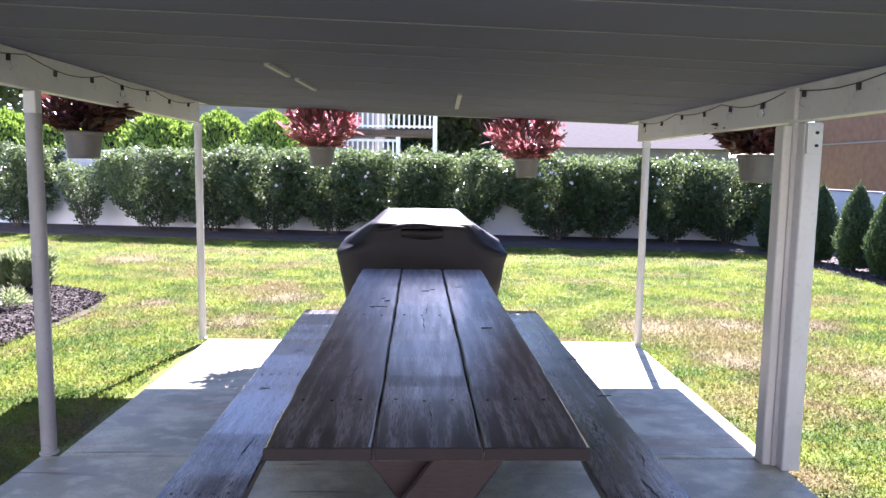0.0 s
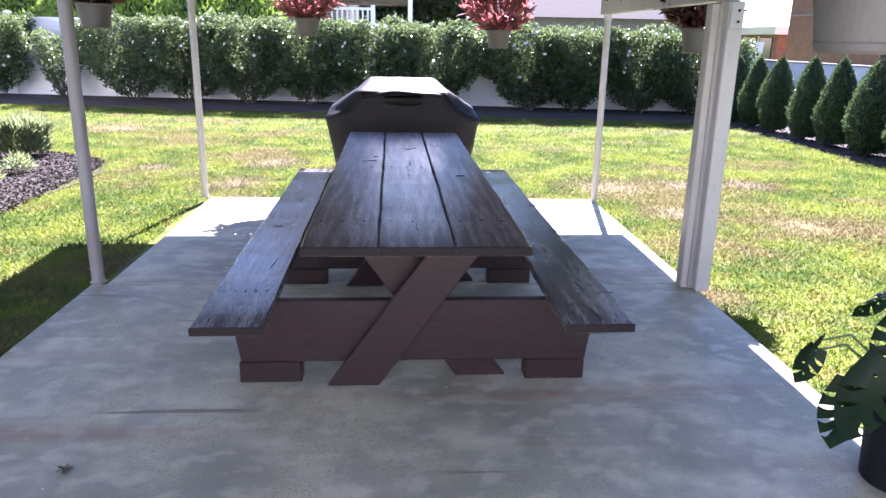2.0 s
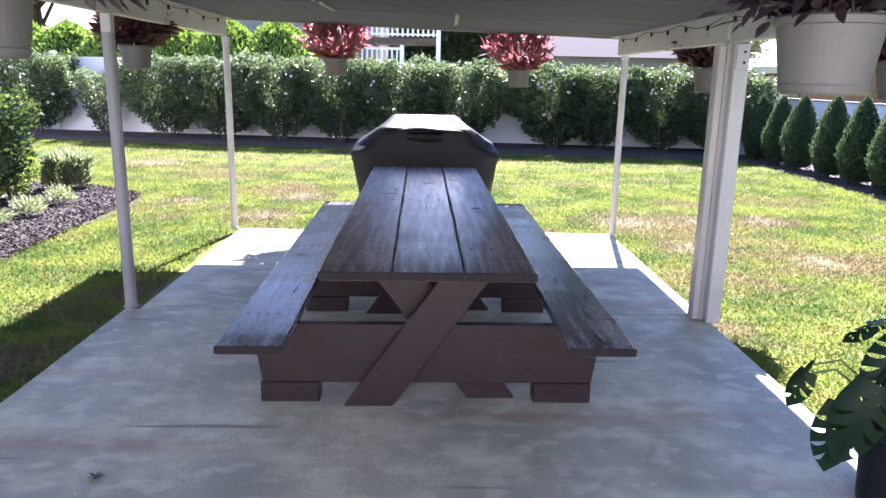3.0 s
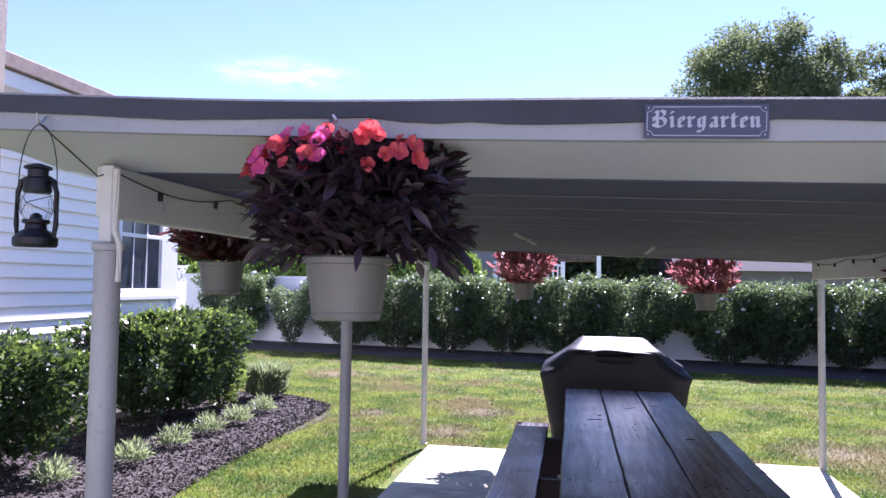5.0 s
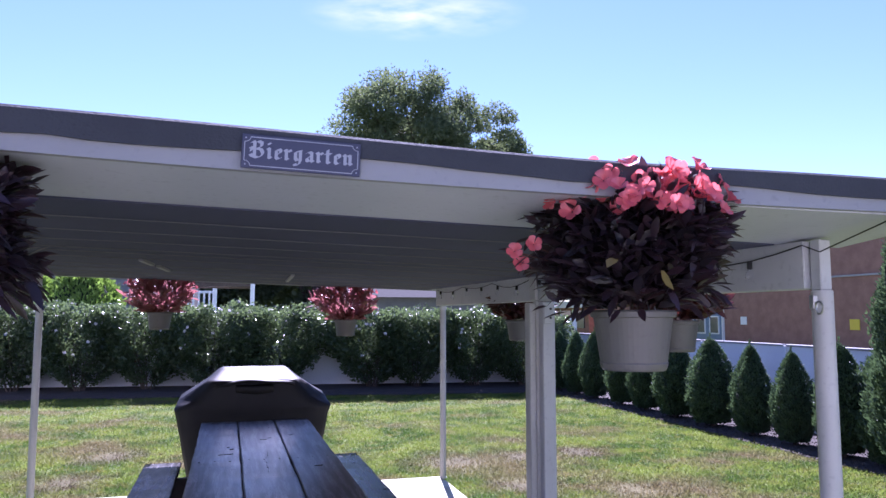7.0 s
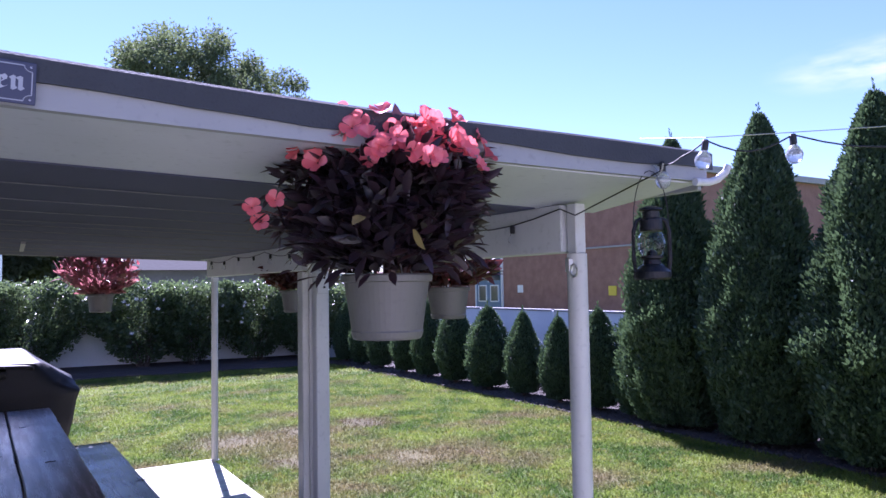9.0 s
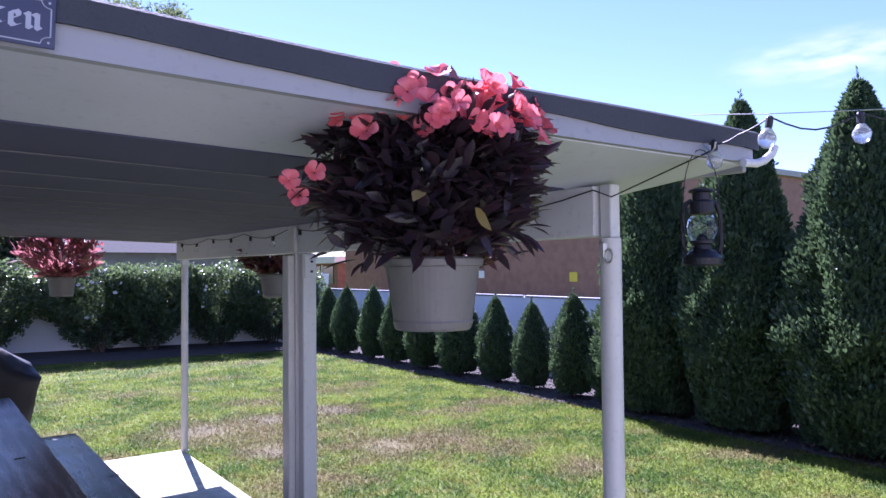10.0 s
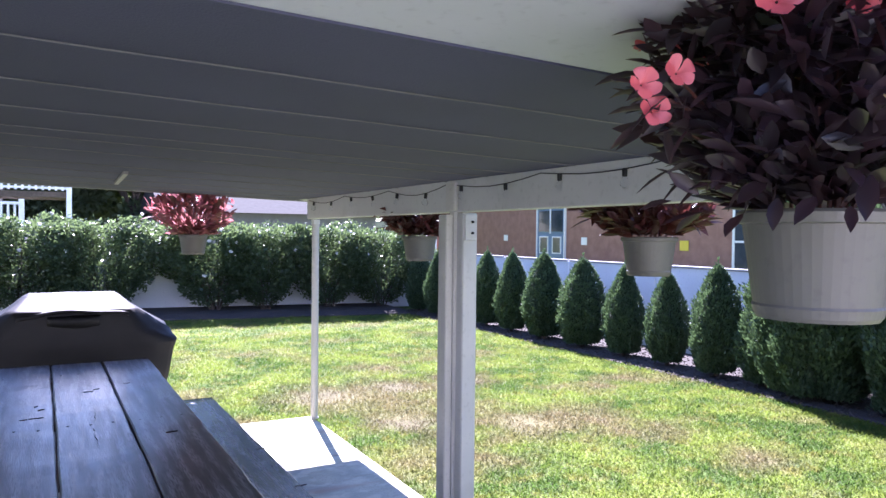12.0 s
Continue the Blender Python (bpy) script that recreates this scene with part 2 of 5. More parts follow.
M_BRICK = mat("red_brick", (0.24, 0.125, 0.095), (0.32, 0.175, 0.135), 3, 0.85, 0.4, 30)
M_METAL = mat("dark_iron", (0.014, 0.014, 0.016), (0.03, 0.03, 0.033), 12, 0.45, 0.3, 80, metal=0.6)
M_STEEL = mat("bare_steel", (0.45, 0.44, 0.42), (0.6, 0.59, 0.57), 12, 0.35, 0.1, 80, metal=0.9)
M_CABLE = mat("black_rubber", (0.012, 0.012, 0.014), (0.02, 0.02, 0.022), 12, 0.6, 0.1)
M_GLASS = glass_mat("clear_glass")
M_WINDOW = mat("dark_window", (0.03, 0.04, 0.05), (0.06, 0.07, 0.09), 2, 0.06, 0.0)
M_SIGN = mat("navy_enamel", (0.030, 0.036, 0.075), (0.045, 0.05, 0.095), 6, 0.35, 0.05)
M_LETTER = mat("silver_letter", (0.30, 0.32, 0.38), (0.37, 0.39, 0.45), 9, 0.4, 0.05)
M_BARK = mat("bark", (0.07, 0.05, 0.038), (0.12, 0.09, 0.07), 14, 0.9, 0.9, 60)
M_HEDGE = leaf_mat("hibiscus_leaf", (0.038, 0.062, 0.037), (0.086, 0.122, 0.066), (0.21, 0.30, 0.11), 0.32, 0.32)
M_BUSH = leaf_mat("glossy_bush_leaf", (0.018, 0.040, 0.022), (0.046, 0.082, 0.034), (0.16, 0.26, 0.05), 0.20, 0.36)
M_SPROUT = leaf_mat("young_sprout_leaf", (0.11, 0.17, 0.03), (0.17, 0.24, 0.05), (0.32, 0.45, 0.08), 0.35, 0.45)
M_ARB = leaf_mat("arborvitae_leaf", (0.034, 0.066, 0.036), (0.075, 0.120, 0.056), (0.13, 0.21, 0.08), 0.22, 0.5)
M_ARBSHADE = mat("arborvitae_inner_shade", (0.012, 0.022, 0.008), (0.02, 0.034, 0.012), 20, 0.95, 0.9)
M_LIME = leaf_mat("lime_conifer_leaf", (0.08, 0.15, 0.025), (0.14, 0.24, 0.04), (0.28, 0.45, 0.06), 0.3, 0.6)
M_TREE = leaf_mat("tree_leaf", (0.06, 0.088, 0.045), (0.11, 0.145, 0.075), (0.22, 0.28, 0.11), 0.35, 0.75)
M_DARKLEAF = leaf_mat("impatiens_leaf", (0.014, 0.013, 0.017), (0.042, 0.025, 0.034), (0.16, 0.06, 0.07), 0.2, 0.34)
M_REDLEAF = leaf_mat("red_leaf", (0.075, 0.034, 0.040), (0.27, 0.105, 0.115), (0.52, 0.20, 0.20), 0.38, 0.34)
M_PINK = leaf_mat("coral_petal", (0.72, 0.13, 0.15), (0.85, 0.24, 0.28), (0.95, 0.22, 0.22), 0.4, 0.5)
M_CORAL = leaf_mat("dusty_coral_petal", (0.42, 0.09, 0.11), (0.60, 0.16, 0.18), (0.7, 0.16, 0.18), 0.35, 0.5)
# darker copy of the red leaf, with the side baskets' shade in its colour
M_REDLEAF_SHADED = leaf_mat("shaded_red_leaf", (0.022, 0.016, 0.016), (0.095, 0.030, 0.032), (0.22, 0.06, 0.05), 0.22, 0.35)
M_REDSTEM = mat("red_stem", (0.10, 0.04, 0.035), (0.16, 0.07, 0.05), 10, 0.5, 0.1)
M_ORANGE = leaf_mat("orange_red_petal", (0.42, 0.035, 0.05), (0.58, 0.08, 0.075), (0.85, 0.10, 0.10), 0.4, 0.5)
M_MAGENTA = leaf_mat("magenta_petal", (0.60, 0.06, 0.22), (0.75, 0.12, 0.30), (0.9, 0.12, 0.35), 0.4, 0.5)
M_WHITEPETAL = leaf_mat("white_petal", (0.72, 0.68, 0.72), (0.85, 0.82, 0.85), (0.85, 0.8, 0.82), 0.4, 0.5)
M_YELLOWLEAF = leaf_mat("yellowed_leaf", (0.28, 0.20, 0.07), (0.34, 0.25, 0.09), (0.5, 0.36, 0.10), 0.35)
M_MONSTERA = leaf_mat("monstera_leaf", (0.006, 0.020, 0.011), (0.010, 0.030, 0.014), (0.10, 0.22, 0.03), 0.09, 0.36)
M_MONSTERA.node_tree.nodes["Principled BSDF"].inputs["Specular IOR Level"].default_value = 0.18
M_STEM = mat("green_stem", (0.08, 0.14, 0.03), (0.13, 0.20, 0.05), 10, 0.5, 0.1)
M_GREYLEAF = leaf_mat("sage_leaf", (0.09, 0.125, 0.068), (0.195, 0.24, 0.145), (0.34, 0.42, 0.18), 0.4)


# ---- building blocks ----
def box(bm, x0, x1, y0, y1, z0, z1, bevel=0.0):
    r = bmesh.ops.create_cube(bm, size=1)
    for v in r["verts"]:
        v.co = Vector(((x0 + x1) / 2 + v.co.x * (x1 - x0), (y0 + y1) / 2 + v.co.y * (y1 - y0), (z0 + z1) / 2 + v.co.z * (z1 - z0)))
    if bevel:
        es = list({e for v in r["verts"] for e in v.link_edges})
        bmesh.ops.bevel(bm, geom=es, offset=bevel, segments=1, affect="EDGES")
    return bm


def ring_surface(bm, rings, close_ends=True):
    """Skin over rings of points, each ring a closed loop of the same count."""
    vs = [[bm.verts.new(p) for p in ring] for ring in rings]
    k = len(vs[0])
    for a, b in zip(vs, vs[1:]):
        for i in range(k):
            bm.faces.new((a[i], a[(i + 1) % k], b[(i + 1) % k], b[i]))
    if close_ends:
        bm.faces.new(list(reversed(vs[0])))
        bm.faces.new(vs[-1])
    return bm


def lathe(bm, profile, seg=24, x=0.0, y=0.0, close_ends=True):
    """Turned shape from (radius, height) pairs."""
    return ring_surface(bm, [[(x + r * math.cos(i * math.tau / seg), y + r * math.sin(i * math.tau / seg), z) for i in range(seg)] for r, z in profile], close_ends)


def tube(bm, pts, r0, r1=None, seg=6):
    """Round rod along a line of points, from radius r0 to r1."""
    r1 = r0 if r1 is None else r1
    pts = [Vector(p) for p in pts]
    rings = []
    for i, p in enumerate(pts):
        d = (pts[min(i + 1, len(pts) - 1)] - pts[max(i - 1, 0)]).normalized()
        u = d.cross(Vector((0, 0, 1)))
        u = u.normalized() if u.length > 0.05 else Vector((1, 0, 0))
        w = d.cross(u).normalized()
        r = r0 + (r1 - r0) * i / max(1, len(pts) - 1)
        rings.append([p + (u * math.cos(k * math.tau / seg) + w * math.sin(k * math.tau / seg)) * r for k in range(seg)])
    return ring_surface(bm, rings)


def part(name, shape, material, parent=None, label="", smooth=False, m=None):
    """Link a bmesh or a mesh as one object, under its thing where one is given."""
    if isinstance(shape, bmesh.types.BMesh):
        bmesh.ops.recalc_face_normals(shape, faces=shape.faces)
        me = bpy.data.meshes.new(name)
        shape.to_mesh(me)
        shape.free()
    else:
        me = shape
    if material and not me.materials:
        me.materials.append(material)
    if smooth:
        me.polygons.foreach_set("use_smooth", np.ones(len(me.polygons), dtype=bool))
    ob = new(name, me)
    if parent:
        ob.parent = parent
    if m is not None:
        ob.matrix_basis = m
    if label:
        ob["label"] = label
    return ob


def thing(name, label, category, group="", m=None, kind=""):
    ob = new(name)
    ob.empty_display_size = 0.1
    if m is not None:
        ob.matrix_basis = m
    return tagged(ob, label, category, group, kind)


def leaf_mesh(name, P, D, L, W, rng, fold=0.12):
    """Many leaves in one mesh: at P, pointing along D, L long and W wide, each with a fold."""
    k = len(P)
    D = D / np.maximum(np.linalg.norm(D, axis=1, keepdims=True), 1e-6)
    R = rng.normal(size=(k, 3))
    S = np.cross(D, R)
    S /= np.maximum(np.linalg.norm(S, axis=1, keepdims=True), 1e-6)
    N = np.cross(S, D)
    L, W = np.broadcast_to(L, (k,))[:, None], np.broadcast_to(W, (k,))[:, None]
    V = np.stack([P, P + D * L * 0.45 + S * W * 0.5 + N * L * fold, P + D * L, P + D * L * 0.45 - S * W * 0.5 + N * L * fold], 1).reshape(-1, 3)
    me = bpy.data.meshes.new(name)
    me.vertices.add(4 * k)
    me.vertices.foreach_set("co", V.astype(np.float32).ravel())
    me.loops.add(4 * k)
    me.loops.foreach_set("vertex_index", np.arange(4 * k, dtype=np.int32))
    me.polygons.add(k)
    me.polygons.foreach_set("loop_start", np.arange(0, 4 * k, 4, dtype=np.int32))
    me.update(calc_edges=True)
    return me


def broad_leaf_mesh(name, P, D, L, W, rng, droop=0.25):
    """Lance-shaped leaves with a folded midrib that bend over towards the tip."""
    k = len(P)
    D = D / np.maximum(np.linalg.norm(D, axis=1, keepdims=True), 1e-6)
    up = np.array([0, 0, 1.0]) + rng.normal(size=(k, 3)) * 0.5
    S = np.cross(D, up)
    S /= np.maximum(np.linalg.norm(S, axis=1, keepdims=True), 1e-6)
    N = np.cross(S, D)
    L, W = L[:, None], W[:, None]
    down = np.array([0, 0, -1.0])
    rows = []
    for t, w in ((0, 0.1), (0.28, 0.85), (0.58, 1.0), (0.82, 0.55), (1.0, 0.02)):
        c = P + D * L * t + down * L * droop * t * t
        rows.append((c + S * W * 0.5 * w + N * W * 0.16 * w, c, c - S * W * 0.5 * w + N * W * 0.16 * w))
    V = np.stack([p for row in rows for p in row], 1).reshape(-1, 3)
    q = []
    for r in range(4):
        for c in range(2):
            a = r * 3 + c
            q.append((a, a + 1, a + 4, a + 3))
    F = (np.array(q)[None] + 15 * np.arange(k)[:, None, None]).reshape(-1)
    me = bpy.data.meshes.new(name)
    me.vertices.add(15 * k)
    me.vertices.foreach_set("co", V.astype(np.float32).ravel())
    me.loops.add(32 * k)
    me.loops.foreach_set("vertex_index", F.astype(np.int32))
    me.polygons.add(8 * k)
    me.polygons.foreach_set("loop_start", np.arange(0, 32 * k, 4, dtype=np.int32))
    me.update(calc_edges=True)
    me.polygons.foreach_set("use_smooth", np.ones(8 * k, dtype=bool))
    return me


def sphere_dirs(k, rng):
    d = rng.normal(size=(k, 3))
    return d / np.linalg.norm(d, axis=1, keepdims=True)


def lumpy(d, seed, freq, amount):
    """Radius factor that makes an outline uneven."""
    s = np.zeros(len(d))
    r = np.random.default_rng(seed)
    for j in range(5):
        w = r.normal(size=3) * freq
        s += np.sin(d @ w + r.uniform(0, 6.28))
    return 1 + amount * s / 2.2


# ---- ground ----
bm = bmesh.new()
bmesh.ops.create_grid(bm, x_segments=40, y_segments=40, size=400)
for v in bm.verts:
    v.co.z = -0.05
tagged(part("ground", bm, M_LAWN), "sunlit mown lawn with dry patches", "lawn", kind="structure")

# patio of two poured slabs with a joint between them
bm = box(bmesh.new(), -1.865, 1.885, -3.5, 3.645, -0.12, 0.0, 0.008)
tagged(part("pavement", bm, M_SLAB), "grey weathered concrete patio slab, shaded and stained", "patio", kind="structure")
bm = box(bmesh.new(), -1.775, 1.885, 3.655, 6.16, -0.12, 0.0, 0.008)
tagged(part("pavement", bm, M_SLAB), "pale concrete patio slab, sunlit at the far end", "patio", kind="structure")

# ---- patio roof: level across its depth, a little lower on the right ----
LEAN_X = -0.029


def sheared(bm):
    for v in bm.verts:
        v.co.z += LEAN_X * v.co.x
    return bm


def bowed(bm):
    """The front edge sags a little between the corners."""
    for v in bm.verts:
        v.co.z += LEAN_X * v.co.x + 0.007 * v.co.x ** 2 - 0.011 + 0.005 * max(0, v.co.x)
    return bm


X0, X1, Y0, Y1 = -2.11, 2.11, 0.725, 6.5
roof = thing("patio_roof", "low flat patio roof with dark ceiling and pale fascia on slim posts", "patio cover")
part("roof_deck", sheared(box(bmesh.new(), X0 + 0.024, X1 - 0.024, Y0 + 0.024, Y1 - 0.024, 1.988, 2.045)), M_DARKROOF, roof)
part("ceiling_panel", sheared(box(bmesh.new(), -1.8, 1.8, 1.242, 6.44, 1.932, 1.962)), M_CEIL, roof, "charcoal ceiling with thin pale seams")
for y in (1.62, 2.05, 2.47, 2.9, 3.14, 3.55, 4.19, 4.64, 5.2, 5.75, 6.2):
    bm = bmesh.new()
    rng_ = random.Random(int(y * 100))
    xs = [-1.78 + i * 3.56 / 12 for i in range(13)]
    tube(bm, [(x, y + rng_.uniform(-0.004, 0.004), 1.927 + rng_.uniform(-0.001, 0.001)) for x in xs], 0.0019, seg=5)
    part("seam", sheared(bm), M_SEAM, roof)
# soffits and fascias
bm = bmesh.new()
q = [(Y0 + 0.02, 1.956), (1.24, 1.936), (1.24, 1.958), (Y0 + 0.02, 1.975)]
ring_surface(bm, [[(X0 + 0.02 + (X1 - X0 - 0.04) * i / 24, b, c) for b, c in q] for i in range(25)])
for v in bm.verts:
    v.co.z += LEAN_X * v.co.x + 0.007 * v.co.x ** 2 * (1.24 - v.co.y) / 0.495
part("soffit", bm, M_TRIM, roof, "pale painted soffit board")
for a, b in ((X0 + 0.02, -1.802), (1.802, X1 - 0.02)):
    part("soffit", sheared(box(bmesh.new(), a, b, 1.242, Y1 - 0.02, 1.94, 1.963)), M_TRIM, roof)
bm = bmesh.new()
q = [(Y0 - 0.004, 1.963), (Y0 + 0.019, 1.963), (Y0 + 0.019, 2.02), (Y0 - 0.004, 2.02)]
ring_surface(bm, [[(X0 + (X1 - X0) * i / 24, b, c) for b, c in q] for i in range(25)])
part("fascia", bowed(bm), M_FASCIA, roof, "painted fascia board, its colour dimmed against fill light")
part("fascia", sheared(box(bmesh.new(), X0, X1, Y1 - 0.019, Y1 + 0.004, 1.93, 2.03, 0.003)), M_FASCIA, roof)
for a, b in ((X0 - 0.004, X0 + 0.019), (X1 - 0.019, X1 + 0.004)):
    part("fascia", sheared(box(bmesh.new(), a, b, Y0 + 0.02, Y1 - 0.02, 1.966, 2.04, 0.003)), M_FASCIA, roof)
# felt that wraps over the front edge, with a wavy lower hem
bm = bmesh.new()
rings = []
rng_ = random.Random(4)
for i in range(49):
    x = X0 - 0.02 + (X1 - X0 + 0.04) * i / 48
    hem = 2.006 + 0.006 * math.sin(i * 0.55) + rng_.uniform(-0.002, 0.002) - (0.008 if i % 16 < 2 else 0)
    top = 2.064 + 0.004 * math.sin(i * 0.31 + 1)
    y = Y0 - 0.014
    rings.append([(x, y, hem), (x, y, top - 0.008), (x, y + 0.01, top), (x, Y0 + 0.3, top + 0.004), (x, Y0 + 0.3, top - 0.004), (x, y + 0.008, top - 0.012), (x, y + 0.006, hem)])
ring_surface(bm, rings)
part("felt_edge", bowed(bm), M_DARKROOF, roof, "black roofing felt folded over the front edge")
bm = box(bmesh.new(), X0 - 0.02, X1 + 0.02, Y0 + 0.32, Y1 + 0.02, 2.047, 2.065)
part("felt", sheared(bm), M_DARKROOF, roof)
# side beams
for x, y0, y1 in ((-1.85, 1.124, 6.2), (1.85, 1.124, 6.12)):
    part("beam", sheared(box(bmesh.new(), x - 0.03, x + 0.03, y0, y1, 1.765, 1.937, 0.004)), M_WHITE, roof, "pale painted side beam")


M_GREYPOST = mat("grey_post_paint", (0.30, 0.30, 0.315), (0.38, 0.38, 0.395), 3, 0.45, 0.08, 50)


def round_post(x, y, r, top, collar, paint=None, head=0.030):
    paint = paint or M_POST
    bm = bmesh.new()
    lathe(bm, [(r, 0.012), (r, collar), (r * 0.97, collar + 0.006)], 56, x, y)
    part("post", bm, paint, roof, smooth=False)
    bm = bmesh.new()
    lathe(bm, [(r * 1.25, 0.0), (r * 1.25, 0.008), (r * 1.02, 0.012)], 20, x, y)
    part("post_foot", bm, paint, roof)
    part("post_head", box(bmesh.new(), x - head, x + head, y - head, y + head, collar + 0.006, top, 0.004), M_WHITE, roof)


zb = lambda x: 1.765 + LEAN_X * x
round_post(1.862, 1.09, 0.036, 1.885, 1.70, head=0.024)
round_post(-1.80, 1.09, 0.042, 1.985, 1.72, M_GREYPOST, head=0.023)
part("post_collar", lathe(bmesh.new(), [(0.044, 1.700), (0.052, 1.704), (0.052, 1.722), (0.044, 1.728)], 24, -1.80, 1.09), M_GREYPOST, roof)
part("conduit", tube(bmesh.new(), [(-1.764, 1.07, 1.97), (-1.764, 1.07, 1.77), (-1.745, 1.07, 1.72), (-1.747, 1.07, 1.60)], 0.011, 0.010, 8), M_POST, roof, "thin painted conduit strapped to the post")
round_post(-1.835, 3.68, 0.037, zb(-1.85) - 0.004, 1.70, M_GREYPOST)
round_post(-1.83, 6.18, 0.030, zb(-1.85) - 0.004, 1.75)
round_post(1.885, 6.085, 0.030, zb(1.85) - 0.004, 1.66)
# the doubled square post
part("post", box(bmesh.new(), 1.848, 1.938, 3.495, 3.59, 0.0, zb(1.85) - 0.003, 0.006), M_WHITE, roof, "doubled square post")
part("post", box(bmesh.new(), 1.785, 1.83, 3.57, 3.66, 0.0, 1.70, 0.006), M_POST, roof)
part("post", box(bmesh.new(), 1.828, 1.85, 3.56, 3.61, 0.0, 1.72, 0.002), M_POST, roof)
part("post", box(bmesh.new(), 1.795, 1.818, 3.50, 3.60, 1.72, 1.87, 0.004), M_POST, roof)
plate = part("post_plate", box(bmesh.new(), 1.855, 1.93, 3.484, 3.494, 1.56, 1.70, 0.003), M_WHITE, roof)
for z in (1.60, 1.66):
    part("bolt", tube(bmesh.new(), [(1.90, 3.476, z), (1.90, 3.485, z)], 0.008, seg=6), M_METAL, plate)
# eyelet bracket on the near right post, gutter end and hanging bracket plates
part("bracket", box(bmesh.new(), 1.812, 1.832, 1.075, 1.10, 1.64, 1.69, 0.003), M_STEEL, roof)
part("gutter_end", tube(bmesh.new(), [(2.03, 0.705, 1.925), (2.095, 0.70, 1.927), (2.13, 0.694, 1.938), (2.16, 0.685, 1.962), (2.17, 0.68, 1.985)], 0.013, 0.012, 10), M_WHITE, roof, "white plastic gutter elbow")
for x0, y0, x1, y1 in ((-0.68, 3.55, -0.66, 3.98), (-0.64, 4.12, -0.62, 4.62), (0.265, 4.5, 0.285, 5.5)):
    bm = bmesh.new()
    q = [(x0 - 0.013, y0), (x0 + 0.013, y0), (x1 + 0.013, y1), (x1 - 0.013, y1)]
    ring_surface(bm, [[(a, b, 1.915) for a, b in q], [(a, b, 1.931) for a, b in q]])
    part("ceiling_bracket", sheared(bm), M_BATTEN, roof)

# ---- picnic table ----
def plank(x0, x1, y0, y1, z0, z1, seed, n=26, wob=0.004):
    """A board along y with slightly worn, uneven edges."""
    r = random.Random(seed)
    rings = []
    for i in range(n + 1):
        y = y0 + (y1 - y0) * i / n
        a, b = x0 + r.uniform(-wob, wob) * 0.6, x1 + r.uniform(-wob, wob) * 0.6
        t, e = z1 + r.uniform(-0.0015, 0.0015), 0.006
        if i in (0, n):
            t, e = t - 0.004, 0.009
        rings.append([(a + e, y, z0), (b - e, y, z0), (b, y, z0 + e), (b, y, t - e), (b - e, y, t), (a + e, y, t), (a, y, t - e), (a, y, z0 + e)])
    return ring_surface(bmesh.new(), rings)


table = thing("picnic_table", "long dark-stained wooden picnic table with attached benches, worn top with painted sheen", "picnic table", m=pose(0.065, 3.635, 0, 0, 0, 0.75))
for i in range(3):
    x = -0.435 + i * 0.2925
    part("tabletop_board", plank(x, x + 0.285, -1.685, 1.718, 0.695, 0.735, 11 + i), M_WOOD, table)
for k, x in enumerate((-0.855, 0.58)):
    part("bench_board", plank(x, x + 0.275, -1.702, 1.72, 0.387, 0.427, 31 + k), M_BENCH, table, "worn bench board with cracks, sky sheen in its colour")


# thin dark caps that cover both ends of every board
M_ENDCAP = mat("dark_end_cap", (0.012, 0.008, 0.008), (0.024, 0.016, 0.016), 9, 0.8, 0.4, 60)
for board in [o for o in table.children]:
    xs, ys, zs = ([v.co[j] for v in board.data.vertices] for j in range(3))
    for y in (min(ys) - 0.002, max(ys) + 0.002):
        end = box(bmesh.new(), min(xs) + 0.002, max(xs) - 0.002, y - 0.004, y + 0.004, min(zs) + 0.002, max(zs) - 0.0045, 0.003)
        part("end_grain", end, M_ENDCAP, board, "dark cap over the board end")


def slanted(bm, x0, z0, x1, z1, w, y0, y1):
    """A board that leans across from (x0, z0) to (x1, z1), its ends cut level."""
    hw = w / 2
    q = [(x0 - hw, z0), (x0 + hw, z0), (x1 + hw, z1), (x1 - hw, z1)]
    return ring_surface(bm, [[(a, y0, b) for a, b in q], [(a, y1, b) for a, b in q]])


for y in (-1.30, 0.03, 1.30):
    bm = bmesh.new()
    q = [(-0.755, 0.10), (0.775, 0.10), (0.815, 0.386), (-0.80, 0.386)]
    ring_surface(bm, [[(a, y - 0.02, b) for a, b in q], [(a, y + 0.022, b) for a, b in q]])
    bmesh.ops.bevel(bm, geom=bm.edges[:], offset=0.004, segments=1, affect="EDGES")
    part("cross_plank", bm, M_WOODX, table)
    for x in (-0.765, 0.505):
        part("foot", box(bmesh.new(), x, x + 0.27, y - 0.02, y + 0.075, 0.0, 0.098, 0.005), M_WOODX, table)
    bm = slanted(bmesh.new(), -0.265, 0.0, 0.225, 0.692, 0.225, y - 0.064, y - 0.023)
    bmesh.ops.bevel(bm, geom=bm.edges[:], offset=0.004, segments=1, affect="EDGES")
    part("diagonal_brace", bm, M_WOODX, table)
    bm = slanted(bmesh.new(), 0.31, 0.0, -0.20, 0.692, 0.225, y + 0.026, y + 0.066)
    bmesh.ops.bevel(bm, geom=bm.edges[:], offset=0.004, segments=1, affect="EDGES")
    part("diagonal_brace", bm, M_WOODX, table)
    part("top_cleat", box(bmesh.new(), -0.40, 0.40, y + 0.07, y + 0.11, 0.60, 0.692, 0.004), M_WOODX, table)

# nail holes and drying cracks in the boards
r = random.Random(17)
M_CRACK = mat("dark_crack", (0.008, 0.006, 0.006), (0.014, 0.010, 0.010), 20, 0.95, 0.5)


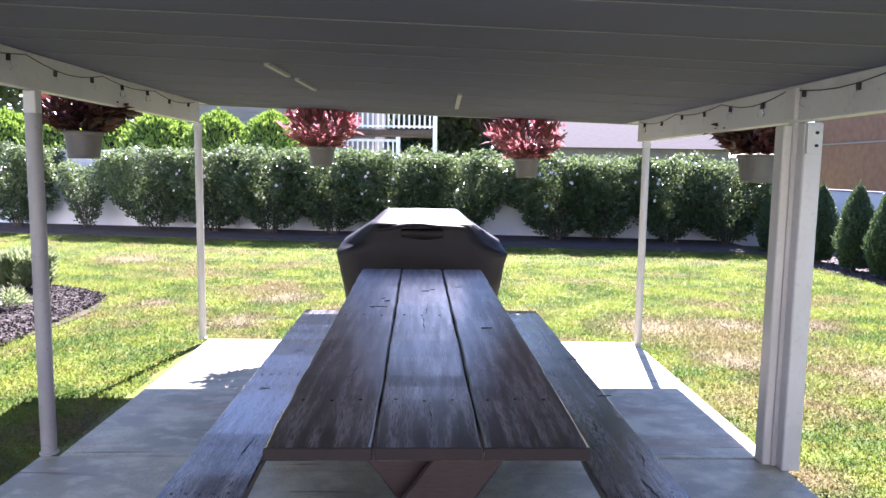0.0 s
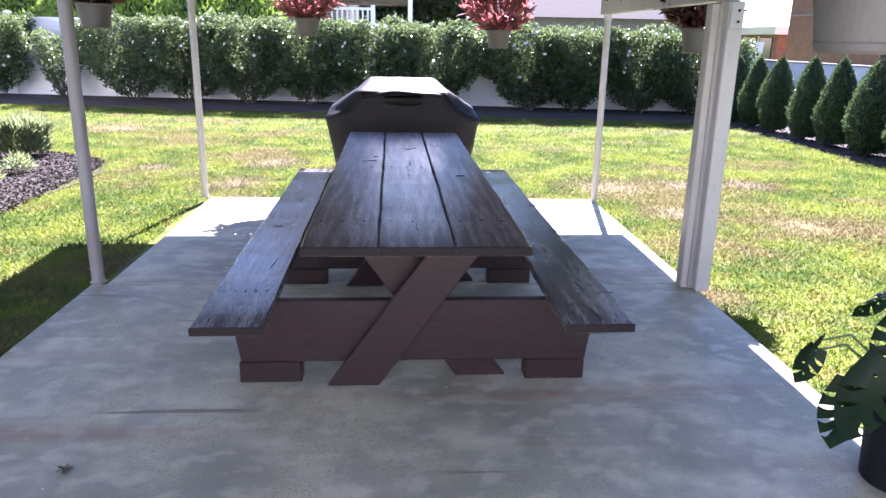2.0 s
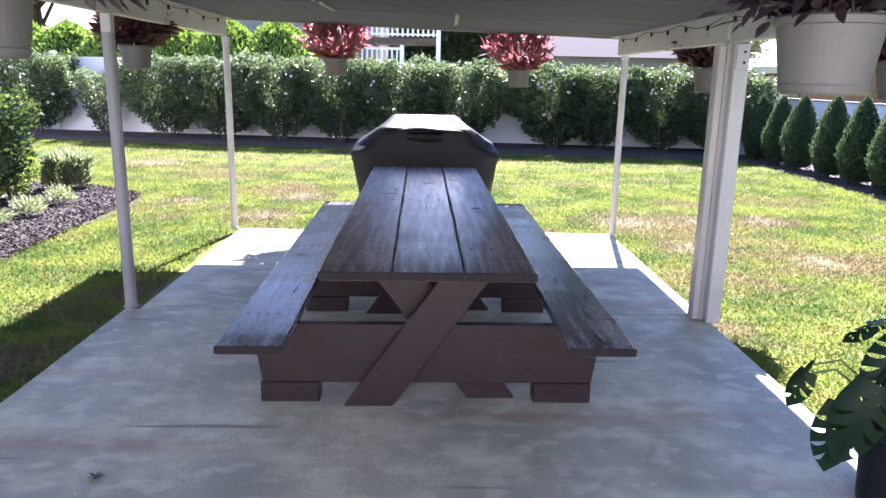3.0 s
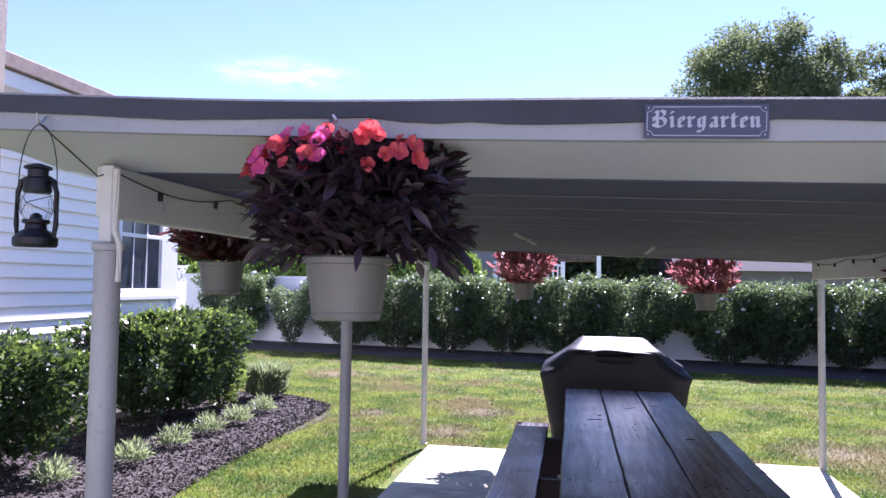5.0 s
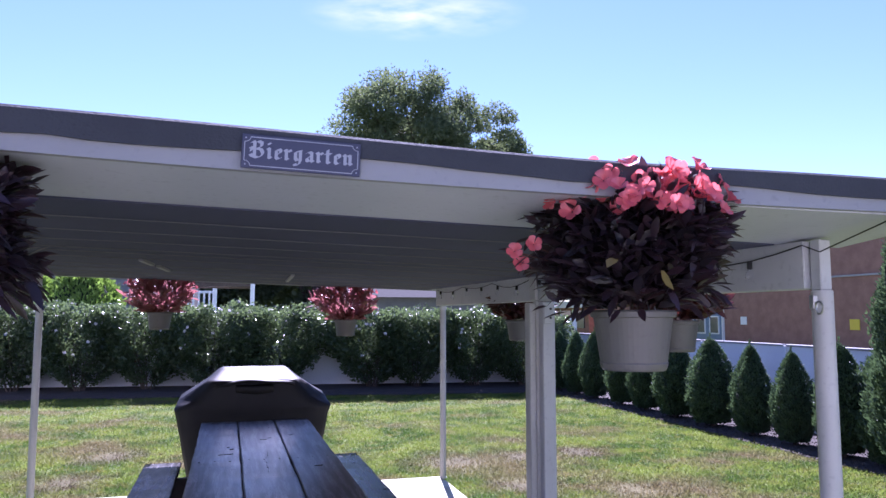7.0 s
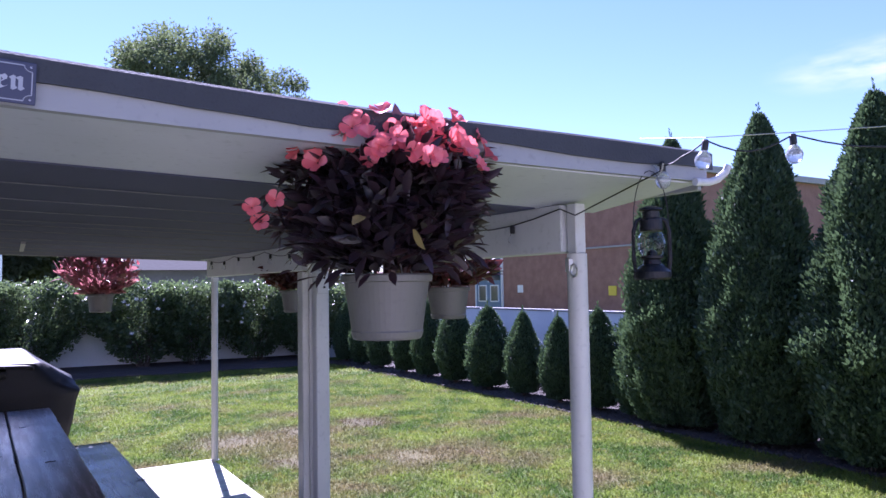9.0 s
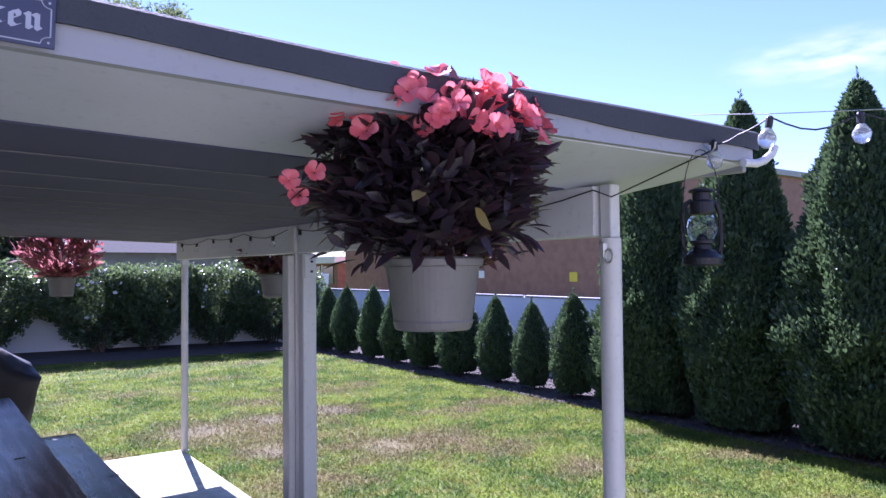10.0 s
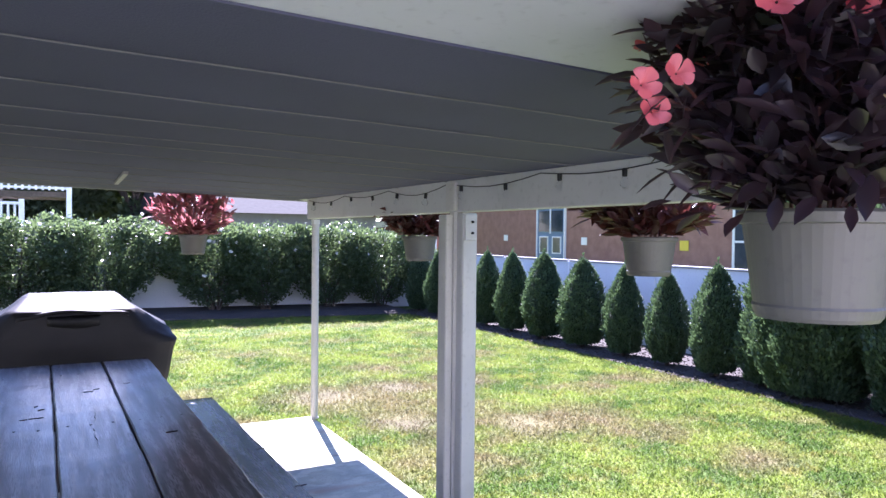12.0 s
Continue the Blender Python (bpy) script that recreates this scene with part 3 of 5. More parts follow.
def crack(x, y, length, width, turn, z):
    n = 7
    top, bot = [], []
    for i in range(n):
        t = i / (n - 1)
        w = width * math.sin(math.pi * (0.08 + 0.84 * t)) * r.uniform(0.5, 1.1)
        j = r.uniform(-0.004, 0.004)
        top.append((t * length - length / 2, j + w / 2))
        bot.append((t * length - length / 2, j - w / 2))
    c, s_ = math.cos(turn), math.sin(turn)
    q = [(x + a * c - b * s_, y + a * s_ + b * c) for a, b in top + bot[::-1]]
    return ring_surface(bmesh.new(), [[(a, b, z - 0.003) for a, b in q], [(a, b, z + 0.0012) for a, b in q]])


for x, y, ln, w, turn, z in ((0.74, -1.28, 0.16, 0.010, 1.7, 0.428), (0.79, -1.05, 0.12, 0.008, 1.4, 0.428), (0.82, -1.36, 0.10, 0.009, 0.15, 0.428), (0.72, -1.58, 0.17, 0.012, 1.75, 0.428), (0.66, -1.50, 0.09, 0.006, 0.2, 0.428),
                             (0.84, -0.3, 0.07, 0.010, 0.1, 0.428), (0.83, 0.35, 0.06, 0.008, 0.1, 0.428), (0.70, -0.7, 0.13, 0.007, 1.5, 0.428),
                             (-0.75, -0.2, 0.05, 0.010, 0.3, 0.428), (-0.70, 0.5, 0.06, 0.010, 0.1, 0.428), (-0.66, -0.9, 0.20, 0.002, 1.5, 0.428),
                             (0.02, 0.75, 0.05, 0.016, 0.1, 0.736), (0.06, 0.80, 0.03, 0.010, 0.2, 0.736), (-0.22, 0.25, 0.06, 0.010, 0.1, 0.736), (-0.27, 0.24, 0.03, 0.012, 0.1, 0.736), (-0.22, 0.5, 0.03, 0.012, 0.9, 0.736), (-0.20, 0.42, 0.03, 0.010, 0.6, 0.736),
                             (0.29, -0.25, 0.05, 0.006, 0.1, 0.736), (0.0, -0.2, 0.30, 0.0016, 1.57, 0.736), (0.02, 0.2, 0.24, 0.0016, 1.5, 0.736), (-0.26, -1.0, 0.16, 0.0016, 1.45, 0.736), (0.01, -1.45, 0.2, 0.0016, 1.6, 0.736), (0.22, 0.9, 0.04, 0.008, 0.3, 0.736)):
    part("crack", crack(x, y, ln, w, turn, z), M_CRACK, table)
for y in (-1.30, 0.03, 1.30):
    for x0, z in ((-0.855, 0.427), (0.58, 0.427), (-0.435, 0.735), (-0.1425, 0.735), (0.15, 0.735)):
        for k in range(3 + (z < 0.5) * 2):
            x, yy = x0 + 0.045 + k * (0.045 if z < 0.5 else 0.09), y + r.uniform(-0.012, 0.012)
            part("nail", lathe(bmesh.new(), [(0.0055, z - 0.003), (0.0055, z + 0.0012)], 8, x, yy), M_CRACK, table)

# ---- covered grill ----
grill = thing("covered_grill", "barbecue grill under a creased black vinyl cover", "grill", m=pose(0.035, 6.12, 0, 0, 0, 0.5) @ Matrix.Diagonal((0.975, 1, 1, 1)))
bm = bmesh.new()
# half width, half depth, and how far the corners are cut back, level by level
levels = [(0.555, 0.26, 0.03, 0.03, 0.04), (0.61, 0.29, 0.03, 0.03, 0.35), (0.675, 0.315, 0.03, 0.03, 0.70), (0.70, 0.325, 0.035, 0.035, 0.795), (0.665, 0.322, 0.19, 0.13, 0.868), (0.545, 0.317, 0.13, 0.11, 0.945), (0.434, 0.312, 0.065, 0.07, 1.02), (0.415, 0.285, 0.06, 0.06, 1.034), (0.325, 0.10, 0.03, 0.03, 1.112), (0.285, 0.06, 0.02, 0.02, 1.134)]
r = random.Random(8)
rings = []


def cut_ring(a, b, ca, cb, z, n=9):
    """A rectangle with cut corners, as a loop of points."""
    q = [(a, -b + cb), (a, b - cb), (a - ca, b), (-a + ca, b), (-a, b - cb), (-a, -b + cb), (-a + ca, -b), (a - ca, -b)]
    loop = []
    for k in range(8):
        p0, p1 = q[k], q[(k + 1) % 8]
        m_ = n if k % 2 == 0 else 3
        for i in range(m_):
            t = i / m_
            loop.append((p0[0] + (p1[0] - p0[0]) * t, p0[1] + (p1[1] - p0[1]) * t, z))
    return loop


for (a0, b0, c0, d0, z0), (a1, b1, c1, d1, z1) in zip(levels, levels[1:]):
    steps = max(1, round((z1 - z0) / 0.03))
    for i in range(steps):
        t = i / steps
        rings.append(cut_ring(*(u + (v - u) * t for u, v in ((a0, a1), (b0, b1), (c0, c1), (d0, d1), (z0, z1)))))
rings.append(cut_ring(*levels[-1]))
out = []
for ring in rings:
    row = []
    for x, y, z in ring:
        p = Vector((x * 3.1, y * 3.1, z * 2.2))
        w = noise.noise(p) * 0.020 + noise.noise(p * 2.7) * 0.010 + abs(noise.noise(p * 1.7 + Vector((3, 1, 2)))) * 0.012
        f = 1 + w
        sag = 0.010 * noise.noise(Vector((x * 5, y * 5, 1.0))) if z > 0.8 else 0
        row.append((x * f, y * f * (1 + w), z + sag))
    out.append(row)
ring_surface(bm, out)
for e in bm.edges:
    if len(e.link_faces) == 2 and e.calc_face_angle() > 0.22:
        e.smooth = False
cover = part("cover", bm, M_COVER, grill, smooth=True)
# folded seam that hangs over the front panel
bm = bmesh.new()
rows_ = []
for i in range(25):
    t = i / 24
    x = -0.365 + 0.73 * t
    sag = 0.030 * abs(2 * t - 1) ** 2.5 + 0.006 * math.sin(t * 11)
    rows_.append([(x, -0.295, 1.040 - sag), (x, -0.325, 1.030 - sag), (x, -0.334, 1.016 - sag * 1.2), (x, -0.320, 1.004 - sag * 1.3), (x, -0.300, 1.014 - sag)])
ring_surface(bm, rows_)
part("front_flap", bm, M_COVER, grill, smooth=True)
bm = bmesh.new()
rows_ = []
for i in range(13):
    t = i / 12
    x = -0.17 + 0.34 * t
    dip = 0.020 * math.sin(math.pi * t)
    rows_.append([(x, -0.312, 0.996), (x, -0.345 - dip * 0.9, 0.976 - dip * 0.3), (x, -0.340 - dip * 0.6, 0.952 - dip * 0.6), (x, -0.310, 0.915 - dip)])
ring_surface(bm, rows_)
part("handle_fold", bm, M_COVER, grill, smooth=True)
for x in (-0.48, 0.48):
    for y in (-0.2, 0.2):
        bm = lathe(bmesh.new(), [(0.03, 0.0), (0.04, 0.01), (0.04, 0.05), (0.03, 0.06)], 12, x, y)
        part("caster", bm, M_BLACKPOT, grill)


# ---- hanging baskets ----
FLOWERS = {}


def flower(parent, c, n, r, material, rng_):
    """One bloom of five broad petals round a centre."""
    kind = (material.name, rng_.randrange(5))
    if kind not in FLOWERS:
        q = random.Random(kind[1])
        bm = bmesh.new()
        up = Vector((0, 0, 1))
        cup = q.uniform(0.15, 0.45)
        for k in range(5):
            th = math.tau * k / 5 + q.uniform(-0.15, 0.15)
            d, e = Vector((math.cos(th), math.sin(th), 0)), Vector((-math.sin(th), math.cos(th), 0))
            curl = q.uniform(-0.25, 0.15)
            rows_ = []
            for a, w, h in ((0.06, 0.05, -0.35), (0.30, 0.20, -0.02), (0.58, 0.40, cup * 0.55), (0.84, 0.47, cup * 0.85), (1.02, 0.30, cup + curl)):
                rows_.append([bm.verts.new(d * a * (1 - 0.10 * j * j) + e * w * j + up * (h + 0.10 * abs(j) + q.uniform(-0.05, 0.05) * a)) for j in (-1, -0.4, 0.35, 1)])
            for ra, rb in zip(rows_, rows_[1:]):
                for j in range(3):
                    bm.faces.new((ra[j], ra[j + 1], rb[j + 1], rb[j]))
        me = bpy.data.meshes.new("flower")
        bm.to_mesh(me)
        bm.free()
        me.materials.append(material)
        me.polygons.foreach_set("use_smooth", [True] * len(me.polygons))
        FLOWERS[kind] = me
    turn = Vector(n).to_track_quat("Z", "Y").to_matrix().to_4x4()
    return part("flower", FLOWERS[kind], None, parent, m=Matrix.Translation(c) @ turn @ pose(0, 0, 0, 0, 0, rng_.uniform(0, 72)) @ Matrix.Scale(r, 4))


def basket(label, leaf, petals, n_leaf, n_flower, spread, height, seed, m, side=(0, 0), flower_r=0.032, leaf_len=0.10, stems=0, hang=0.36, deep=1.0, rise=-0.1, droop=0, hook_r=0.018, crest=0):
    rng_ = random.Random(seed)
    rg = np.random.default_rng(seed)
    b = thing("hanging_basket", label, "hanging basket", "baskets round the patio roof", m)
    bm = bmesh.new()
    lathe(bm, [(0.088, 0.0), (0.092, 0.006), (0.096, 0.02), (0.094, 0.024), (0.112, 0.148), (0.120, 0.150), (0.122, 0.165), (0.116, 0.170), (0.108, 0.160), (0.10, 0.13)], 48)
    part("pot", bm, M_POT, b, smooth=False)
    part("soil", lathe(bmesh.new(), [(0.104, 0.135), (0.104, 0.141)], 24), M_SOIL, b)
    for k in range(3):
        th = math.tau * k / 3 + 0.4
        bm = tube(bmesh.new(), [(0.117 * math.cos(th), 0.117 * math.sin(th), 0.16), (0.06 * math.cos(th), 0.06 * math.sin(th), hang - 0.1), (0.004 * math.cos(th), 0.004 * math.sin(th), hang)], 0.002, seg=5)
        part("hanger_wire", bm, M_STEEL, b)
    arc = [(hook_r * math.sin(a), 0, hang + 0.01 + hook_r - hook_r * math.cos(a)) for a in (0, 0.5, 1.0, 1.5, 2.0, 2.5, 3.0, 3.5, 4.0, 4.4)]
    part("hook", tube(bmesh.new(), [(0, 0, hang - 0.02)] + arc, 0.0035, seg=8), M_BLACKPOT, b)
    # foliage: a mound that rises over the rim
    u = rg.uniform(0, 1, n_leaf)
    th = rg.uniform(0, math.tau, n_leaf)
    c, s_ = np.cos(th), np.sin(th)
    dirs = np.stack([c, s_, u * 2], 1)
    rr = np.sqrt(np.clip(1 - ((u - 0.58) / 0.63) ** 2, 0.12, 1)) * rg.uniform(0.1, 1.0, n_leaf) ** 0.45 * lumpy(dirs, seed, 2.3, 0.12)
    P = np.stack([c * spread * rr + side[0], s_ * spread * deep * rr + side[1], 0.17 + u * height], 1)
    D = np.stack([c * rr, s_ * rr, (u - 0.30) * 1.1 + rise], 1) + rg.normal(size=(n_leaf, 3)) * 0.6
    base_ = u < 0.4
    D[base_, 2] = np.abs(D[base_, 2]) * 0.7 + 0.22
    low = (P[:, 2] < 0.19) & (np.hypot(P[:, 0], P[:, 1]) < 0.2)
    P[low, 2] = 0.19 + rg.uniform(0, 0.07, low.sum())
    D[low, 2] = np.abs(D[low, 2]) * 0.8 + 0.05
    th = rg.uniform(0, math.tau, 150)
    q = rg.uniform(0.05, 0.13, 150)
    P = np.concatenate([P, np.stack([np.cos(th) * q, np.sin(th) * q, rg.uniform(0.172, 0.20, 150)], 1)])
    D = np.concatenate([D, np.stack([np.cos(th), np.sin(th), rg.uniform(0.05, 0.7, 150)], 1)])
    n_leaf += 150
    # outer leaves that droop past the rim
    if droop:
        th = rg.normal(0, 0.55, droop) + np.where(rg.random(droop) < 0.55, 0, math.pi)
        q = rg.uniform(0.62, 1.0, droop) * spread
        P = np.concatenate([P, np.stack([np.cos(th) * q + side[0], np.sin(th) * q * deep + side[1], 0.245 - rg.uniform(0, 1, droop) ** 1.6 * 0.085], 1)])
        D = np.concatenate([D, np.stack([np.cos(th) * 0.7, np.sin(th) * 0.7, rg.uniform(-0.75, 0.35, droop)], 1) + rg.normal(size=(droop, 3)) * 0.2])
        n_leaf += droop
    part("foliage", broad_leaf_mesh("foliage", P, D, rg.uniform(0.6, 1.25, n_leaf) * leaf_len, rg.uniform(0.8, 1.3, n_leaf) * leaf_len * 0.30, rg, 0.10), leaf, b)
    for k in range(14 + stems):
        th, f = rng_.uniform(0, math.tau), rng_.uniform(0.2, 0.95)
        e = (math.cos(th) * spread * f, math.sin(th) * spread * f * deep, 0.2 + height * (1.05 - f * 0.8) * 0.85)
        part("stem", tube(bmesh.new(), [(math.cos(th) * 0.04, math.sin(th) * 0.04, 0.14), (e[0] * 0.5, e[1] * 0.5, 0.15 + (e[2] - 0.15) * 0.65), e], 0.004, 0.002, 5), M_REDSTEM, b)
    for material, lo, hi in petals:
        for k in range(n_flower + crest):
            th = rng_.uniform(lo, hi)
            top = k >= n_flower
            v = rng_.uniform(0.64, 1.02) if top else 1 - rng_.random() ** 1.2 * 0.36
            rim = math.sqrt(max(0.05, 1 - ((min(v, 1.03) - 0.58) / 0.63) ** 2))
            f = rim * rng_.uniform(0.55, 1.12) + 0.10 if top else rim * (rng_.uniform(0.2, 1.0) if v > 0.9 else 1.0) + 0.13
            x, y, z = math.cos(th) * f * spread, math.sin(th) * f * spread * deep, 0.21 + v * height
            face = (math.cos(th) * (0.3 + f), math.sin(th) * (0.3 + f) - 0.25 + rng_.uniform(-0.5, 0.5), rng_.uniform(-0.4, 1.3) if top else rng_.uniform(0.2, 0.9))
            flower(b, (x + side[0], y + side[1], z), face, flower_r * rng_.uniform(0.8, 1.2), material, rng_)
    return b


basket("beige basket of dark impatiens with magenta and orange blooms", M_DARKLEAF, ((M_MAGENTA, 2.4, 4.7), (M_ORANGE, 3.1, 5.6)), 3000, 11, 0.275, 0.27, 21, pose(-0.885, 0.83, 1.508), side=(0.035, 0), flower_r=0.022, deep=0.85, leaf_len=0.072, droop=230, hook_r=0.024, crest=30)
f2 = basket("beige basket of dark impatiens with coral pink blooms", M_DARKLEAF, ((M_PINK, 0, 6.283), (M_PINK, 3.3, 6.1)), 3000, 12, 0.25, 0.35, 22, pose(0.977, 0.865, 1.464), side=(0.0, 0), flower_r=0.0265, deep=0.9, leaf_len=0.072, droop=70, crest=48)
rng_ = random.Random(3)
for p in ((-0.355, 0.02, 0.335), (-0.335, 0.02, 0.30), (-0.30, 0.01, 0.355)):
    flower(f2, p, (-0.3, -1, 0.2), 0.024, M_PINK, rng_)
    part("stem", tube(bmesh.new(), [(-0.12, 0.03, 0.20), (-0.22, 0.04, p[2] - 0.03), (p[0], p[1] + 0.01, p[2])], 0.003, 0.002, 5), M_REDSTEM, f2)
rg = np.random.default_rng(31)
k = 34
t_ = rg.uniform(0.2, 1.0, k)
P = np.stack([-0.12 - 0.21 * t_, 0.03 + rg.normal(size=k) * 0.02, 0.21 + 0.12 * t_ + rg.normal(size=k) * 0.012], 1)
D = np.stack([-0.6 + rg.normal(size=k) * 0.6, rg.normal(size=k) * 0.6, 0.1 + rg.normal(size=k) * 0.6], 1)
part("trailing_foliage", broad_leaf_mesh("trailing_foliage", P, D, rg.uniform(0.045, 0.08, k), rg.uniform(0.014, 0.024, k), rg, 0.15), M_DARKLEAF, f2)
for p, d in (((-0.16, -0.20, 0.30), (-0.7, -0.5, -0.2)), ((-0.05, -0.23, 0.27), (0.1, -0.7, -0.6))):
    part("yellow_leaf", broad_leaf_mesh("yellow_leaf", np.array([p]), np.array([d]), np.array([0.06]), np.array([0.028]), rg, 0.2), M_YELLOWLEAF, f2, "single yellowed leaf")
red = basket("beige basket of upright dark red foliage", M_REDLEAF, ((M_CORAL, 0, 6.283),), 560, 24, 0.30, 0.30, 23, pose(-0.86, 6.53, 1.475), stems=48, flower_r=0.020, leaf_len=0.115, hang=0.40, rise=0.6)
copy_thing(red, pose(0.955, 6.53, 1.40, 0, 0, 140))
darkb = basket("beige basket of red foliage, its leaf colour darkened as shade", M_REDLEAF_SHADED, ((M_CORAL, 0, 6.283),), 800, 4, 0.24, 0.20, 24, pose(-2.1, 2.42, 1.54), flower_r=0.02, rise=0.2)
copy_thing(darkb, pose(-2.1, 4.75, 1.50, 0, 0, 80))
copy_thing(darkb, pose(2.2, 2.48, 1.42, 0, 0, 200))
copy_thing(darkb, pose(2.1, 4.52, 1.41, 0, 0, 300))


# ---- sign on the fascia ----
sg = thing("tin_sign", "navy tin sign with silver blackletter word and border", "sign", m=pose(0.018, Y0 - 0.021, 1.994, 90, 1.7, 0))
part("plate", box(bmesh.new(), -0.138, 0.138, -0.040, 0.040, -0.0012, 0.0012, 0.001), M_SIGN, sg)
for x0, x1, y0, y1 in ((-0.118, 0.118, 0.0325, 0.0345), (-0.118, 0.118, -0.0345, -0.0325), (-0.1325, -0.1305, -0.022, 0.022), (0.1305, 0.1325, -0.022, 0.022)):
    part("border", box(bmesh.new(), x0, x1, y0, y1, 0.0014, 0.0022), M_LETTER, sg)
for sx in (-1, 1):
    for sy in (-1, 1):
        arc = [(sx * (0.1315 - 0.0135 * math.cos(a)), sy * (0.0335 - 0.0115 * math.sin(a)), 0.0018) for a in (0, 0.4, 0.8, 1.2, 1.57)]
        part("border", tube(bmesh.new(), arc, 0.001, seg=4), M_LETTER, sg)
        part("screw", lathe(bmesh.new(), [(0.002, 0.0013), (0.002, 0.002)], 8, sx * 0.129, sy * 0.031), M_LETTER, sg)
# blackletter strokes of a broad pen held at forty degrees: width of the letter, then its strokes
STEM = lambda x: [[(x - 0.4, 3.65), (x, 3.2)], [(x, 3.5), (x, 0.6)], [(x, 0.8), (x + 0.45, 0.4)]]
PEN = {
    "B": (4.3, [[(0.3, 5.0), (0.8, 5.6), (1.2, 5.1), (1.2, 0.7)], [(1.2, 5.1), (2.2, 5.7), (3.1, 5.2), (3.0, 4.0), (1.7, 3.3)], [(1.7, 3.3), (3.0, 3.0), (3.4, 1.9), (3.0, 0.8), (1.9, 0.3), (0.5, 0.8), (0.1, 1.3)], [(0.1, 3.6), (0.5, 3.2), (0.3, 2.3)]]),
    "i": (1.9, STEM(0.8) + [[(0.6, 5.3), (0.95, 4.95)]]),
    "e": (2.7, [[(0.8, 3.3), (0.8, 0.8)], [(0.8, 3.2), (1.5, 3.65), (2.0, 3.1), (1.9, 2.4), (0.9, 1.9)], [(0.8, 0.8), (1.3, 0.35), (2.1, 0.8)]]),
    "r": (2.5, STEM(0.8) + [[(0.8, 3.0), (1.5, 3.6), (2.0, 3.15)]]),
    "g": (3.1, [[(2.1, 3.4), (2.1, 0.2), (1.7, -0.9), (0.9, -1.2), (0.5, -0.8)], [(2.4, 3.6), (1.5, 3.5), (0.8, 3.1)], [(0.8, 3.2), (0.8, 1.0)], [(0.8, 1.0), (1.3, 0.4), (2.1, 0.9)]]),
    "a": (3.1, [[(0.8, 3.2), (1.5, 3.6), (2.1, 3.2)], [(2.1, 3.3), (2.1, 0.7)], [(2.1, 0.7), (2.55, 0.4)], [(2.1, 2.2), (1.2, 1.9), (0.8, 1.3), (0.9, 0.7), (1.4, 0.4), (2.1, 0.9)]]),
    "t": (2.3, [[(0.9, 4.8), (0.9, 0.8), (1.4, 0.35), (1.9, 0.7)], [(0.3, 3.5), (1.8, 3.5)]]),
    "n": (3.3, STEM(0.8) + [[(0.8, 3.0), (1.7, 3.6), (2.2, 3.2)], [(2.2, 3.4), (2.2, 0.6)], [(2.2, 0.8), (2.65, 0.4)]]),
}
word = "Biergarten"
ux, uy, nib = 0.0085, 0.0072, (0.43, 0.36)
pen_x, lift = -0.5 * ux * (sum(PEN[ch][0] for ch in word) - 0.4), 0
for ch in word:
    bm = bmesh.new()
    for line in PEN[ch][1]:
        for (xa, ya), (xb, yb) in zip(line, line[1:]):
            lift = (lift + 1) % 40
            z = 0.0016 + lift * 0.00001
            q = [(xa - nib[0], ya - nib[1]), (xa + nib[0], ya + nib[1]), (xb + nib[0], yb + nib[1]), (xb - nib[0], yb - nib[1])]
            ring_surface(bm, [[(pen_x + u * ux, (v - 2.2) * uy, w) for u, v in q] for w in (0.0012, z)])
    part("letter", bm, M_LETTER, sg)
    pen_x += PEN[ch][0] * ux


# ---- hurricane lanterns ----
def lantern(m):
    b = thing("hurricane_lantern", "black hurricane lantern with clear glass globe, hung from a hook", "lantern", "lanterns at the roof corners", m)
    part("tank", lathe(bmesh.new(), [(0.052, 0.0), (0.056, 0.006), (0.056, 0.024), (0.05, 0.030), (0.036, 0.044), (0.028, 0.048), (0.026, 0.062), (0.034, 0.066), (0.034, 0.074)], 28), M_METAL, b)
    part("globe", lathe(bmesh.new(), [(0.030, 0.075), (0.040, 0.095), (0.043, 0.112), (0.040, 0.130), (0.031, 0.148), (0.029, 0.148), (0.038, 0.130), (0.041, 0.112), (0.038, 0.095), (0.028, 0.075)], 24, close_ends=False), M_GLASS, b, "clear glass globe")
    part("chimney", lathe(bmesh.new(), [(0.034, 0.15), (0.036, 0.156), (0.034, 0.185), (0.03, 0.19), (0.026, 0.192), (0.026, 0.212), (0.036, 0.216), (0.034, 0.222), (0.01, 0.230)], 24), M_METAL, b)
    part("burner", lathe(bmesh.new(), [(0.018, 0.074), (0.014, 0.088), (0.005, 0.094)], 14), M_METAL, b)
    for s in (-1, 1):
        part("side_tube", tube(bmesh.new(), [(s * 0.05, 0, 0.022), (s * 0.056, 0, 0.06), (s * 0.055, 0, 0.15), (s * 0.045, 0, 0.182), (s * 0.03, 0, 0.19)], 0.007, seg=8), M_METAL, b)
        part("guard_wire", tube(bmesh.new(), [(s * 0.045, 0, 0.09), (0, -0.046, 0.118), (-s * 0.045, 0, 0.142)], 0.0013, seg=5), M_METAL, b)
    arc = [(0.055 * math.cos(a), 0, 0.17 + 0.17 * math.sin(a)) for a in [math.pi * i / 14 for i in range(15)]]
    part("bail", tube(bmesh.new(), arc, 0.0016, seg=5), M_METAL, b)
    return b


